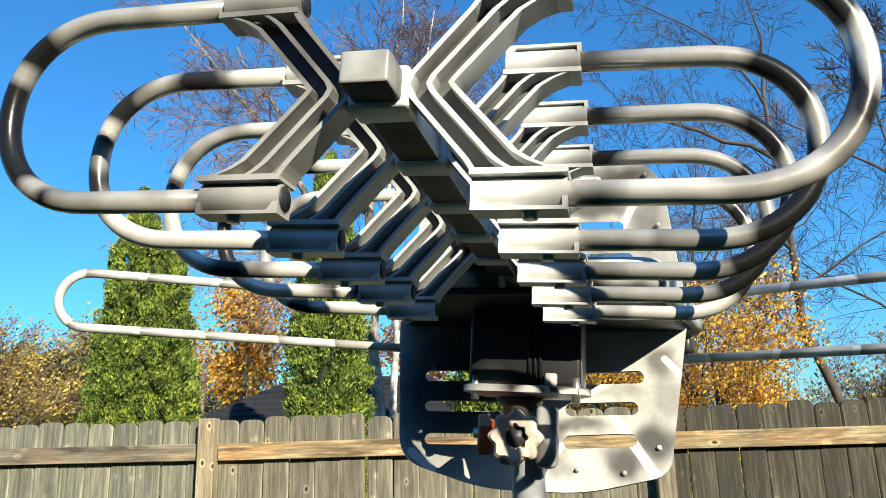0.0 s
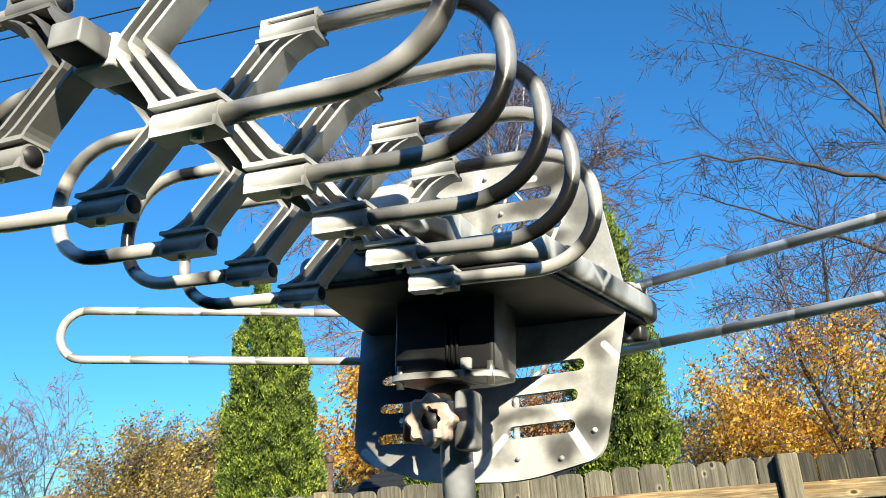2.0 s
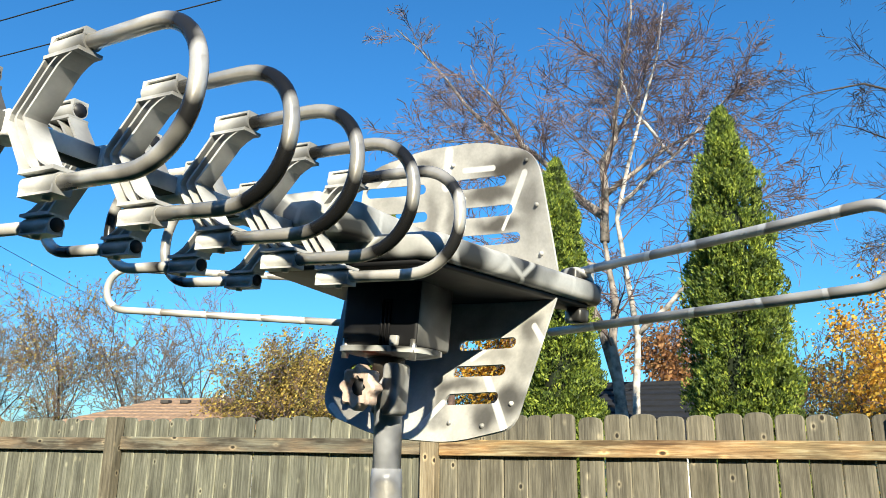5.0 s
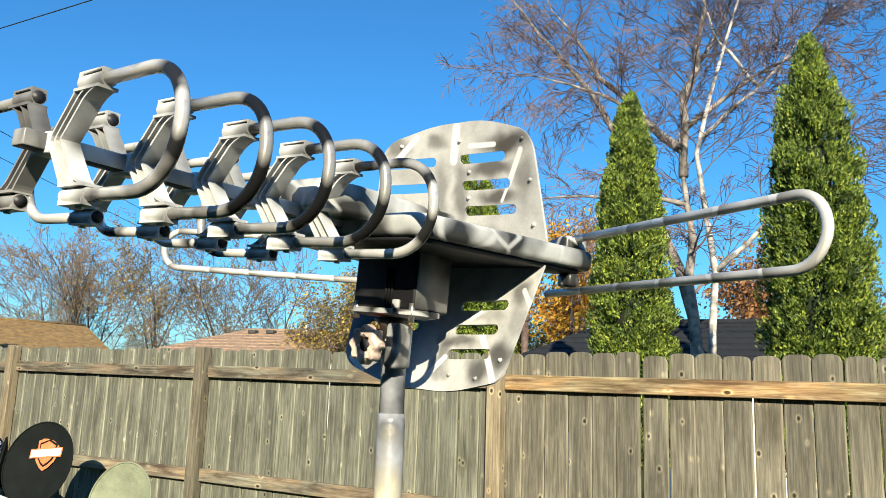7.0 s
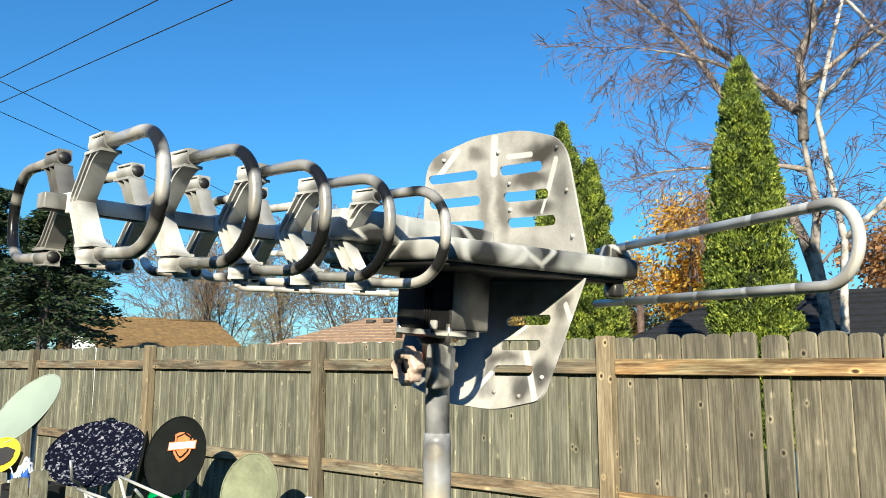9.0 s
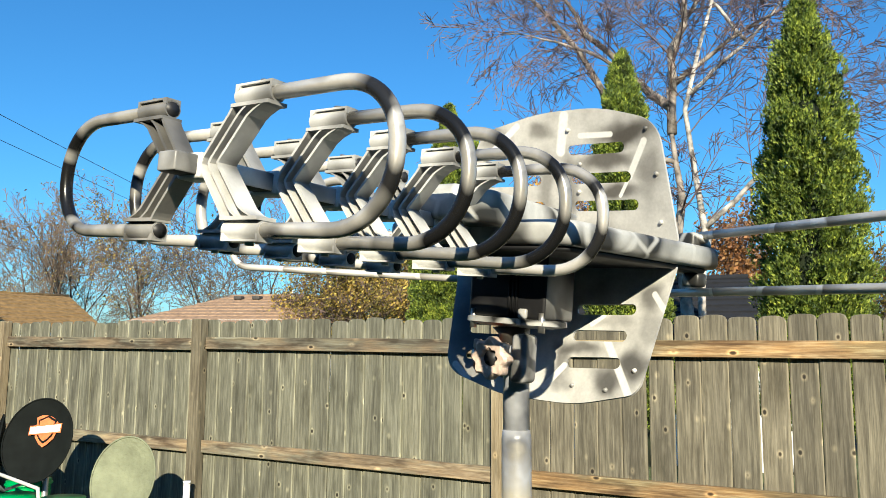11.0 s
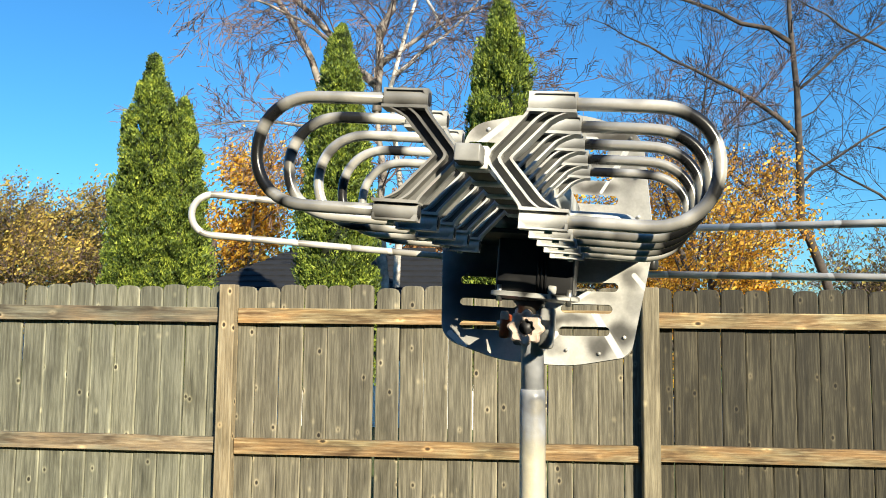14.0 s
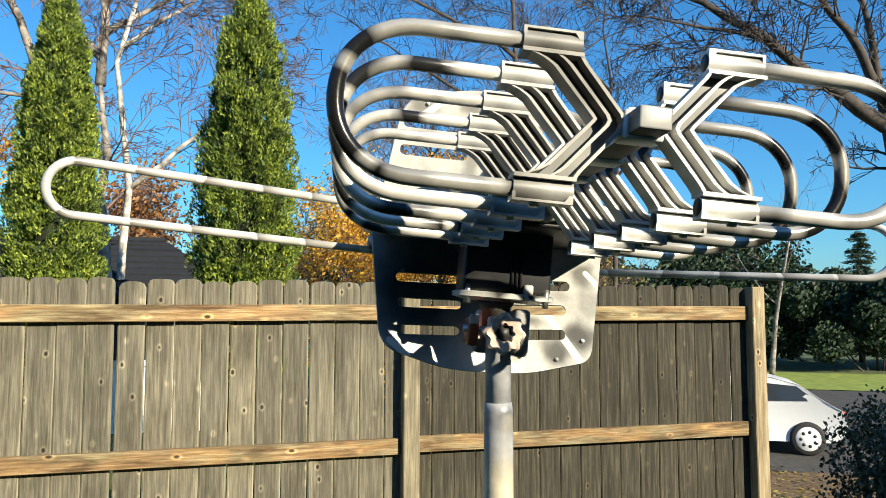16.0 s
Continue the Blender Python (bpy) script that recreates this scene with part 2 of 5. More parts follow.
def wood(name, tones, gx=1.0):
    """Weathered boards: grain along z, knots, and a tone of its own for each board."""
    m, n, l, b, co = mat(name, 0.85)
    info = n.new("ShaderNodeObjectInfo")
    sh = n.new("ShaderNodeVectorMath")
    sh.operation = "ADD"
    mul = n.new("ShaderNodeMath")
    mul.operation, mul.inputs[1].default_value = "MULTIPLY", 37.0
    l.new(info.outputs["Random"], mul.inputs[0])
    cb = n.new("ShaderNodeCombineXYZ")
    for i in range(3):
        l.new(mul.outputs[0], cb.inputs[i])
    l.new(co.outputs["Object"], sh.inputs[0])
    l.new(cb.outputs[0], sh.inputs[1])
    v = sh.outputs[0]
    st = (gx * 64, 64, 3.6) if gx else (3.6, 64, 64)
    grain = noise_tex(n, l, v, 1.0, 6, 0.65, st)
    broad = noise_tex(n, l, v, 1.0, 3, 0.5, (11, 11, 1.6) if gx else (1.3, 11, 11))
    c = ramp(n, l, grain, [(0.20, tones[0]), (0.48, tones[1]), (0.80, tones[2])])
    c = mix(n, l, 0.5, c, ramp(n, l, broad, [(0.30, (0.52, 0.50, 0.47)), (0.66, (1.28, 1.26, 1.19))]), "MULTIPLY")
    c = mix(n, l, 0.8, c, ramp(n, l, info.outputs["Random"], [(0.0, (0.76, 0.75, 0.72)), (0.5, (0.98, 0.98, 0.95)), (1.0, (1.20, 1.17, 1.10))]), "MULTIPLY")
    if not gx:
        age = noise_tex(n, l, v, 1.0, 3, 0.55, (2.2, 9, 9))
        c = mix(n, l, ramp(n, l, age, [(0.44, (0, 0, 0)), (0.58, (0.85, 0.85, 0.85))]), c, mix(n, l, 1.0, c, (0.80, 0.98, 1.12), "MULTIPLY"))
        rot = noise_tex(n, l, v, 1.0, 3, 0.6, (3.5, 16, 16))
        c = mix(n, l, 0.8, c, ramp(n, l, rot, [(0.36, (0.38, 0.32, 0.26)), (0.48, (1, 1, 1)), (0.66, (1.35, 1.28, 1.12))]), "MULTIPLY")
    else:
        stain = noise_tex(n, l, v, 1.0, 4, 0.6, (7, 7, 2.6))
        c = mix(n, l, 0.75, c, ramp(n, l, stain, [(0.30, (0.55, 0.54, 0.49)), (0.46, (1, 1, 1)), (0.70, (1.22, 1.22, 1.20))]), "MULTIPLY")
    hair = noise_tex(n, l, v, 1.0, 4, 0.7, (190, 190, 5) if gx else (5, 190, 190))
    c = mix(n, l, 0.5, c, ramp(n, l, hair, [(0.30, (0.30, 0.28, 0.26)), (0.46, (0.95, 0.95, 0.94)), (0.68, (1.35, 1.33, 1.28))]), "MULTIPLY")
    vo = n.new("ShaderNodeTexVoronoi")
    mp = n.new("ShaderNodeMapping")
    mp.inputs["Scale"].default_value = (10, 10, 7.0) if gx else (5, 9, 9)
    l.new(v, mp.inputs[0])
    l.new(mp.outputs[0], vo.inputs["Vector"])
    vo.inputs["Scale"].default_value = 1.0
    knot = ramp(n, l, vo.outputs["Distance"], [(0.045, (0.05, 0.04, 0.03)), (0.075, (0.3, 0.25, 0.2)), (0.115, (2.2, 2.12, 2.0)), (0.16, (1.45, 1.42, 1.36)), (0.21, (1, 1, 1))])
    c = mix(n, l, 0.9, c, knot, "MULTIPLY")
    sx = n.new("ShaderNodeSeparateXYZ")
    l.new(co.outputs["Object"], sx.inputs[0])
    ab = n.new("ShaderNodeMath")
    ab.operation = "ABSOLUTE"
    l.new(sx.outputs[0], ab.inputs[0])
    worn = ramp(n, l, ab.outputs[0], [(0.03, (0.86, 0.86, 0.86)), (0.055, (1.0, 1.0, 1.0)), (0.064, (1.5, 1.49, 1.45))]) if gx else None
    if gx:
        c = mix(n, l, 0.9, c, worn, "MULTIPLY")
    l.new(c, b.inputs["Base Color"])
    k = n.new("ShaderNodeBump")
    k.inputs["Strength"].default_value, k.inputs["Distance"].default_value = 0.8, 0.004
    l.new(grain, k.inputs["Height"])
    l.new(k.outputs[0], b.inputs["Normal"])
    return m


M_PICKET = wood("weathered_grey_boards", ((0.034, 0.031, 0.0225), (0.130, 0.119, 0.089), (0.276, 0.256, 0.199)))
M_PICKET_PALE = wood("pale_grey_boards", ((0.043, 0.0435, 0.033), (0.138, 0.139, 0.107), (0.285, 0.285, 0.232)))
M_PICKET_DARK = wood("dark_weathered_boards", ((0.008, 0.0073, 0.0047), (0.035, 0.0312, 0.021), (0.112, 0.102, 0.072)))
M_POST = wood("weathered_tan_posts", ((0.11, 0.085, 0.05), (0.27, 0.22, 0.14), (0.46, 0.41, 0.30)))
M_RAIL = wood("weathered_brown_rails", ((0.055, 0.030, 0.014), (0.25, 0.160, 0.075), (0.54, 0.43, 0.26)), 0)
M_RAIL_GREY = wood("weathered_grey_rails", ((0.06, 0.045, 0.03), (0.18, 0.14, 0.095), (0.36, 0.31, 0.22)), 0)
M_POST_GREY = wood("weathered_grey_posts", ((0.06, 0.052, 0.036), (0.17, 0.15, 0.105), (0.33, 0.30, 0.22)))


def leaf_mat(name, stops, rough=0.6, trans=0.25, tuft=0.0):
    m, n, l, b, co = mat(name, rough)
    g = n.new("ShaderNodeNewGeometry")
    c = ramp(n, l, g.outputs["Random Per Island"], stops)
    if tuft:
        f = noise_tex(n, l, co.outputs["Object"], tuft, 3, 0.6)
        c = mix(n, l, 1.0, c, ramp(n, l, f, [(0.36, (0.22, 0.27, 0.26)), (0.5, (0.9, 0.93, 0.9)), (0.64, (1.55, 1.46, 1.3))]), "MULTIPLY")
    l.new(c, b.inputs["Base Color"])
    t = n.new("ShaderNodeBsdfTranslucent")
    l.new(c, t.inputs[0])
    x = n.new("ShaderNodeMixShader")
    x.inputs[0].default_value = trans
    l.new(b.outputs[0], x.inputs[1])
    l.new(t.outputs[0], x.inputs[2])
    l.new(x.outputs[0], n["Material Output"].inputs[0])
    return m


M_CYPRESS = leaf_mat("arborvitae_leaf", [(0.0, (0.050, 0.084, 0.010)), (0.45, (0.140, 0.192, 0.021)), (1.0, (0.310, 0.362, 0.045))], 0.65, 0.2, 7.5)
M_YELLOW = leaf_mat("yellow_leaf", [(0.0, (0.24, 0.10, 0.014)), (0.4, (0.68, 0.35, 0.024)), (1.0, (0.90, 0.62, 0.09))], 0.6, 0.42)
M_ORANGE = leaf_mat("orange_leaf", [(0.0, (0.18, 0.08, 0.03)), (0.5, (0.32, 0.15, 0.05)), (1.0, (0.44, 0.25, 0.09))], 0.6, 0.3)
M_RUSSET = leaf_mat("russet_leaf", [(0.0, (0.13, 0.085, 0.02)), (0.5, (0.33, 0.235, 0.050)), (1.0, (0.54, 0.43, 0.105))], 0.6, 0.3, 1.2)
M_SPRUCE = leaf_mat("spruce_needles", [(0.0, (0.007, 0.016, 0.006)), (0.5, (0.018, 0.036, 0.011)), (1.0, (0.045, 0.075, 0.022))], 0.65, 0.1)
M_SHRUB = leaf_mat("shrub_leaf", [(0.0, (0.03, 0.028, 0.012)), (0.5, (0.06, 0.065, 0.022)), (1.0, (0.15, 0.11, 0.045))], 0.5, 0.2)
M_BARK = plain("grey_brown_bark", (0.065, 0.052, 0.043), 0.9, 0, 0.45, 9, 0.4)
M_BIRCH = plain("pale_mottled_bark", (0.225, 0.195, 0.165), 0.85, 0, 0.95, 5, 0.3)
M_BIRCH_WHITE = plain("whitish_bark", (0.38, 0.35, 0.31), 0.85, 0, 0.9, 7, 0.3)
M_TWIG = plain("brown_twigs", (0.155, 0.108, 0.098), 0.9, 0, 0.3, 3)
M_TWIG_TAN = plain("tan_grey_twigs", (0.175, 0.125, 0.085), 0.9, 0, 0.3, 3)
M_TWIG_DARK = plain("dark_oak_twigs", (0.045, 0.036, 0.031), 0.9, 0, 0.3, 3)
M_GRASS = plain("autumn_lawn", (0.065, 0.085, 0.022), 0.95, 0, 0.5, 3.0, 0.5)
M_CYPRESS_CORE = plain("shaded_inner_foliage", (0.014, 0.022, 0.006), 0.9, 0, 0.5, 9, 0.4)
M_LAWN = plain("green_verge_lawn", (0.20, 0.25, 0.035), 0.95, 0, 0.3, 2.0, 0.4)


# ---- building helpers ----
def part(name, bm, material, parent=None, label="", smooth=True):
    me = bpy.data.meshes.new(name)
    if isinstance(bm, tuple):
        me.from_pydata(bm[0], [], bm[1])
    else:
        bm.to_mesh(me)
        bm.free()
    me.materials.append(material)
    if smooth:
        for p in me.polygons:
            p.use_smooth = True
    ob = new(name, me)
    if parent is not None:
        ob.parent = parent
    if label:
        tagged(ob, label)
    return ob


def root(name, m, label, category, group="", kind=""):
    ob = new(name)
    ob.empty_display_size = 0.05
    ob.matrix_world = m
    return tagged(ob, label, category, group, kind)


def sharpen(ob, degrees=35):
    md = ob.modifiers.new("edges", "EDGE_SPLIT")
    md.split_angle = radians(degrees)
    return ob


def bevel(ob, width, segments=2):
    md = ob.modifiers.new("bevel", "BEVEL")
    md.width, md.segments, md.limit_method, md.angle_limit = width, segments, "ANGLE", radians(40)
    return sharpen(ob, 50)


def tube_into(V, F, pts, radii, sides=8, cap=True):
    """A tube along pts, with a radius at each point, added to V and F."""
    pts = [Vector(p) for p in pts]
    base = len(V)
    up = None
    for i, p in enumerate(pts):
        d = (pts[min(i + 1, len(pts) - 1)] - pts[max(i - 1, 0)])
        if d.length < 1e-9:
            d = Vector((0, 0, 1))
        d.normalize()
        if up is None:
            up = d.orthogonal().normalized()
        up = (up - d * up.dot(d))
        up = up.normalized() if up.length > 1e-6 else d.orthogonal().normalized()
        side = d.cross(up)
        r = radii[i] if hasattr(radii, "__len__") else radii
        for k in range(sides):
            a = 2 * math.pi * k / sides
            V.append(tuple(p + (up * math.cos(a) + side * math.sin(a)) * r))
    for i in range(len(pts) - 1):
        for k in range(sides):
            a, b = base + i * sides + k, base + i * sides + (k + 1) % sides
            F.append((a, b, b + sides, a + sides))
    if cap:
        F.append(tuple(base + k for k in reversed(range(sides))))
        F.append(tuple(base + (len(pts) - 1) * sides + k for k in range(sides)))


def tube(pts, radii, sides=12, cap=True):
    V, F = [], []
    tube_into(V, F, pts, radii, sides, cap)
    return V, F


def box_into(bm, lo, hi, m=None):
    vs = bmesh.ops.create_cube(bm, size=1.0)["verts"]
    c, s = [(a + b) / 2 for a, b in zip(lo, hi)], [b - a for a, b in zip(lo, hi)]
    bmesh.ops.transform(bm, matrix=(m or Matrix()) @ Matrix.LocRotScale(c, None, s), verts=vs)
    return vs


def box(lo, hi, m=None):
    bm = bmesh.new()
    box_into(bm, lo, hi, m)
    return bm


def cyl_into(bm, a, b, r, sides=16, r2=None):
    a, b = Vector(a), Vector(b)
    d = b - a
    m = Matrix.Translation((a + b) / 2) @ d.to_track_quat("Z", "Y").to_matrix().to_4x4()
    return bmesh.ops.create_cone(bm, cap_ends=True, segments=sides, radius1=r, radius2=r if r2 is None else r2, depth=d.length, matrix=m)["verts"]


def cyl(a, b, r, sides=16, r2=None):
    bm = bmesh.new()
    cyl_into(bm, a, b, r, sides, r2)
    return bm


def prism(points, z0, z1):
    """An upright prism over the outline points (x, y)."""
    bm = bmesh.new()
    lo = [bm.verts.new((x, y, z0)) for x, y in points]
    hi = [bm.verts.new((x, y, z1)) for x, y in points]
    k = len(points)
    bm.faces.new(reversed(lo))
    bm.faces.new(hi)
    for i in range(k):
        bm.faces.new((lo[i], lo[(i + 1) % k], hi[(i + 1) % k], hi[i]))
    return bm


# ---- the aerial ----
ANT = Matrix.Translation((-0.105, 0.523, 1.752)) @ pose(0, 0, 0, 0, 0, -9.4) @ pose(0, 0, 0, 0, 4.6, 0)
antenna = root("tv_antenna", ANT, "silver and grey spray-painted TV antenna with looped tube elements", "antenna")

# boom: a square plastic tube that runs out past the first bracket
BOOM = Matrix.Translation((-0.0063, 0.0002, -0.0011)) @ pose(0, 0, 0, -0.48, 0.054, 0.744)
boom = bevel(part("boom", box((-0.0074, -0.3215, -0.0056), (0.0074, -0.05, 0.0046)), M_ARM, antenna), 0.0011)
boom.matrix_local = BOOM
# downward faces go brown-black: the boom's underside shade is put into the colour
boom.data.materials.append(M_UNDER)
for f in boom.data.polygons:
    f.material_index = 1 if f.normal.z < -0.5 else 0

LXS, LZ, TR = {1: 0.1317, -1: 0.1332}, 0.0327, 0.0037


def loop_path(s):
    pts = [(s * 0.034, 0, LZ)]
    for k in range(25):
        a = math.pi / 2 - math.pi * k / 24
        ex, LX = 0.036, LXS[s]
        pts.append((s * (LX - ex + ex * abs(math.cos(a)) ** 0.9 * (1 if math.cos(a) >= 0 else -1)), 0, LZ * (math.copysign(abs(math.sin(a)) ** 0.93, math.sin(a)))))
    pts.append((s * 0.034, 0, -LZ))
    return pts


def arm_mesh(sx, sz):
    """One broad arm of a bracket: three ribs on a thin web, flaring out under the clip."""
    bm = bmesh.new()
    rib, y0, y1, w0, w1 = 0.0018, -0.0056, 0.0054, 0.0006, 0.0022
    rows = []
    # inner and outer edge at each station from the waist to the clip
    for xi, zi, xo, zo in ((0.0078, 0.0, 0.0228, 0.0), (0.0090, 0.0034, 0.0238, 0.0014), (0.0262, 0.0236, 0.0418, 0.0216), (0.0276, 0.0256, 0.0462, 0.0244), (0.0288, 0.0278, 0.0540, 0.0276)):
        i, o = Vector((xi, 0, zi)), Vector((xo, 0, zo))
        f = min(0.2, rib / (o - i).length)
        cuts = (0, f, f, 0.5 - f / 2, 0.5 - f / 2, 0.5 + f / 2, 0.5 + f / 2, 1 - f, 1 - f, 1)
        deep = (0, 0, 1, 1, 0, 0, 1, 1, 0, 0)
        prof = [(c, w0 if d else y0) for c, d in zip(cuts, deep)] + [(c, w1 if d else y1) for c, d in reversed(list(zip(cuts, deep)))]
        row = []
        for c, y in prof:
            p = i.lerp(o, c)
            row.append(bm.verts.new((sx * p.x, y, sz * p.z)))
        rows.append(row)
    k = len(rows[0])
    for a, b in zip(rows, rows[1:]):
        for j in range(k):
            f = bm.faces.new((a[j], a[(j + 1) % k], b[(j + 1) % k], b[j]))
            # webs take a second, darker material: groove shade put into colour
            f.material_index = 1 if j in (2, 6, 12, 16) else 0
    bm.faces.new(rows[0])
    bm.faces.new(reversed(rows[-1]))
    bmesh.ops.recalc_face_normals(bm, faces=bm.faces)
    return bm


def clip_pieces(sx, sz):
    """Sleeve that holds one end of a loop, its slotted flange and its saddle."""
    z = sz * LZ
    sleeve = cyl((sx * 0.0288, 0, z), (sx * 0.0552, 0, z), 0.0048, 18)
    prof = [(0.0288, 0.0056), (0.0555, 0.0056), (0.0555, 0.0018), (0.0540, 0.0018), (0.0540, 0.0045), (0.0325, 0.0045), (0.0305, 0.0018), (0.0288, 0.0018)]
    flange = bmesh.new()
    rows = [[flange.verts.new((sx * x, y, z + sz * dz)) for x, dz in prof] for y in (-0.0044, 0.0044)]
    flange.faces.new(rows[0])
    flange.faces.new(reversed(rows[1]))
    for k in range(8):
        flange.faces.new((rows[0][k], rows[1][k], rows[1][(k + 1) % 8], rows[0][(k + 1) % 8]))
    bmesh.ops.recalc_face_normals(flange, faces=flange.faces)
    x2, x3 = sorted((sx * 0.0284, sx * 0.0556))
    z0, z1 = sorted((z - sz * 0.0062, z - sz * 0.0044))
    return [("clip", sleeve), ("flange", flange), ("saddle", box((x2, -0.0060, z0), (x3, 0.0058, z1)))]


arm_parts, loop_me = {}, {}
for i in range(5):
    y = -0.3022 + 0.0487 * i
    # the second bracket sits slightly askew
    SEAT = BOOM @ Matrix.Translation((0, y, 0)) @ pose(0, 0, 0, 0, 0, 1.1 if i == 1 else 0)
    hub = part("director_bracket", box((-0.0094, -0.0066, -0.0072), (0.0094, 0.0062, 0.0062)), M_ARM, antenna, "ribbed plastic cross bracket, sprayed pale silver")
    bevel(hub, 0.0014)
    hub.matrix_local = SEAT
    for sx in (-1, 1):
        for sz in (1, -1):
            key = (sx, sz)
            if i == 0:
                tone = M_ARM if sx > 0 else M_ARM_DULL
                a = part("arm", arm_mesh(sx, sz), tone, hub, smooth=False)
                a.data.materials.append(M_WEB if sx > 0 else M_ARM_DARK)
                c = [sharpen(part(nm, bm, tone, hub), 30) for nm, bm in clip_pieces(sx, sz)]
                bevel(c[1], 0.0006, 1)
                bevel(c[2], 0.0006, 1)
                sc = part("screw", cyl((sx * 0.045, 0, sz * LZ * 0.8), (sx * 0.045, 0, sz * (LZ + 0.0072)), 0.0022, 10), M_STEEL, hub)
                # solid sleeve: a black disc on its end stands for the dark inside
                hole = part("sleeve_shade_disc", cyl((sx * 0.0286, 0, sz * LZ), (sx * 0.0315, 0, sz * LZ), 0.0040, 14), M_BLACK, hub)
                arm_parts[key] = [a, sc, hole] + c
            else:
                for src in arm_parts[key]:
                    o = src.copy()
                    scene.collection.objects.link(o)
                    o.parent = hub
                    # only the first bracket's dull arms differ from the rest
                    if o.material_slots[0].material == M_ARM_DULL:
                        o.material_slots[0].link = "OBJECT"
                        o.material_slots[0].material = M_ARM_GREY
        if i == 0:
            lo_ = part("director_loop", tube(loop_path(sx), TR, 14), M_TUBE, antenna, "bent aluminium tube loop in mottled silver paint")
            loop_me[sx] = lo_
        else:
            lo_ = loop_me[sx].copy()
            scene.collection.objects.link(lo_)
        lo_.matrix_local = SEAT
        lo_.material_slots[0].link = "OBJECT"
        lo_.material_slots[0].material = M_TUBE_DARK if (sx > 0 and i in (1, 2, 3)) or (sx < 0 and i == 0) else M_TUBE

# central cover, a broad flat wedge, and the amplifier housing on it
COVER = [(-0.083, -0.062), (-0.074, -0.069), (0.074, -0.069), (0.086, -0.062), (0.119, 0.112), (0.121, 0.134), (0.104, 0.146), (0.072, 0.112), (-0.072, 0.112), (-0.104, 0.146), (-0.121, 0.134), (-0.119, 0.112)]
bevel(part("cover", prism(COVER, -0.0125, 0.006), M_TRAY, antenna), 0.005, 4)
# the cover's underside shade is put into this base's colour
bevel(part("cover_base", prism([(x * 0.93, y * 0.93) for x, y in COVER], -0.0165, -0.0115), M_DARK, antenna), 0.002)
bevel(part("amplifier_housing", prism([(-0.022, -0.118), (0.022, -0.118), (0.034, -0.085), (0.034, 0.04), (-0.034, 0.04), (-0.034, -0.085)], 0.0, 0.0245), M_TRAY, antenna), 0.004, 3)
for s in (-1, 1):
    part("rod_socket", cyl((s * 0.094, 0.1275, 0.0135), (s * 0.113, 0.1185, 0.0135), 0.0046, 16), M_TRAY, antenna)
    bevel(part("socket_block", box((-0.0105, -0.012, -0.0135), (0.0105, 0.012, 0.0185), Matrix.Translation((s * 0.101, 0.126, 0)) @ Matrix.Rotation(s * radians(-27), 4, "Z")), M_TRAY, antenna), 0.004, 3)
    bevel(part("rod_hanger", box((-0.010, -0.006, -0.0285), (0.010, 0.006, -0.0160), Matrix.Translation((s * 0.1035, 0.1225, 0)) @ Matrix.Rotation(s * radians(-27), 4, "Z")), M_TRAY, antenna), 0.003)


# folded side rods
def rod_path(s, tip, root_x, root_y, z0, half):
    tip, base = Vector(tip), Vector((s * root_x, root_y, z0))
    d = (tip - base)
    u = Vector((0, 0, 1))
    n = d.normalized()
    r = half
    end = tip - n * r
    back = base - n * 0.034
    pts = [back + u * half]
    for k in range(17):
        a = math.pi / 2 - math.pi * k / 16
        pts.append(end + n * r * math.cos(a) + u * r * math.sin(a))
    pts.append(back - u * half)
    return pts


part("side_rod", tube(rod_path(-1, (-0.3649, -0.0057, -0.0116), 0.1032, 0.1234, -0.0087, 0.0216), 0.0036, 12), M_ROD, antenna, "folded rod with pale and grey painted bands")
part("side_rod", tube(rod_path(1, (0.3476, 0.0011, 0.0001), 0.1032, 0.1234, -0.0087, 0.0242), 0.0036, 12), M_ROD, antenna, "folded rod with pale and grey painted bands")


def panel_y(x, z):
    return (0.0937 - 0.18 * z if z > 0 else 0.097 + 0.35 * z) - 1.3 * x * x


def rounded(poly, radii, seg=8):
    """Outline with its corners rounded."""
    out = []
    k = len(poly)
    for i in range(k):
        p, a, b = Vector(poly[i]), Vector(poly[i - 1]), Vector(poly[(i + 1) % k])
        r = radii[i]
        p0, p1 = p + (a - p).normalized() * r, p + (b - p).normalized() * r
        for j in range(seg + 1):
            t = j / seg
            out.append(tuple(p0 * (1 - t) ** 2 + p * 2 * t * (1 - t) + p1 * t ** 2))
    return out


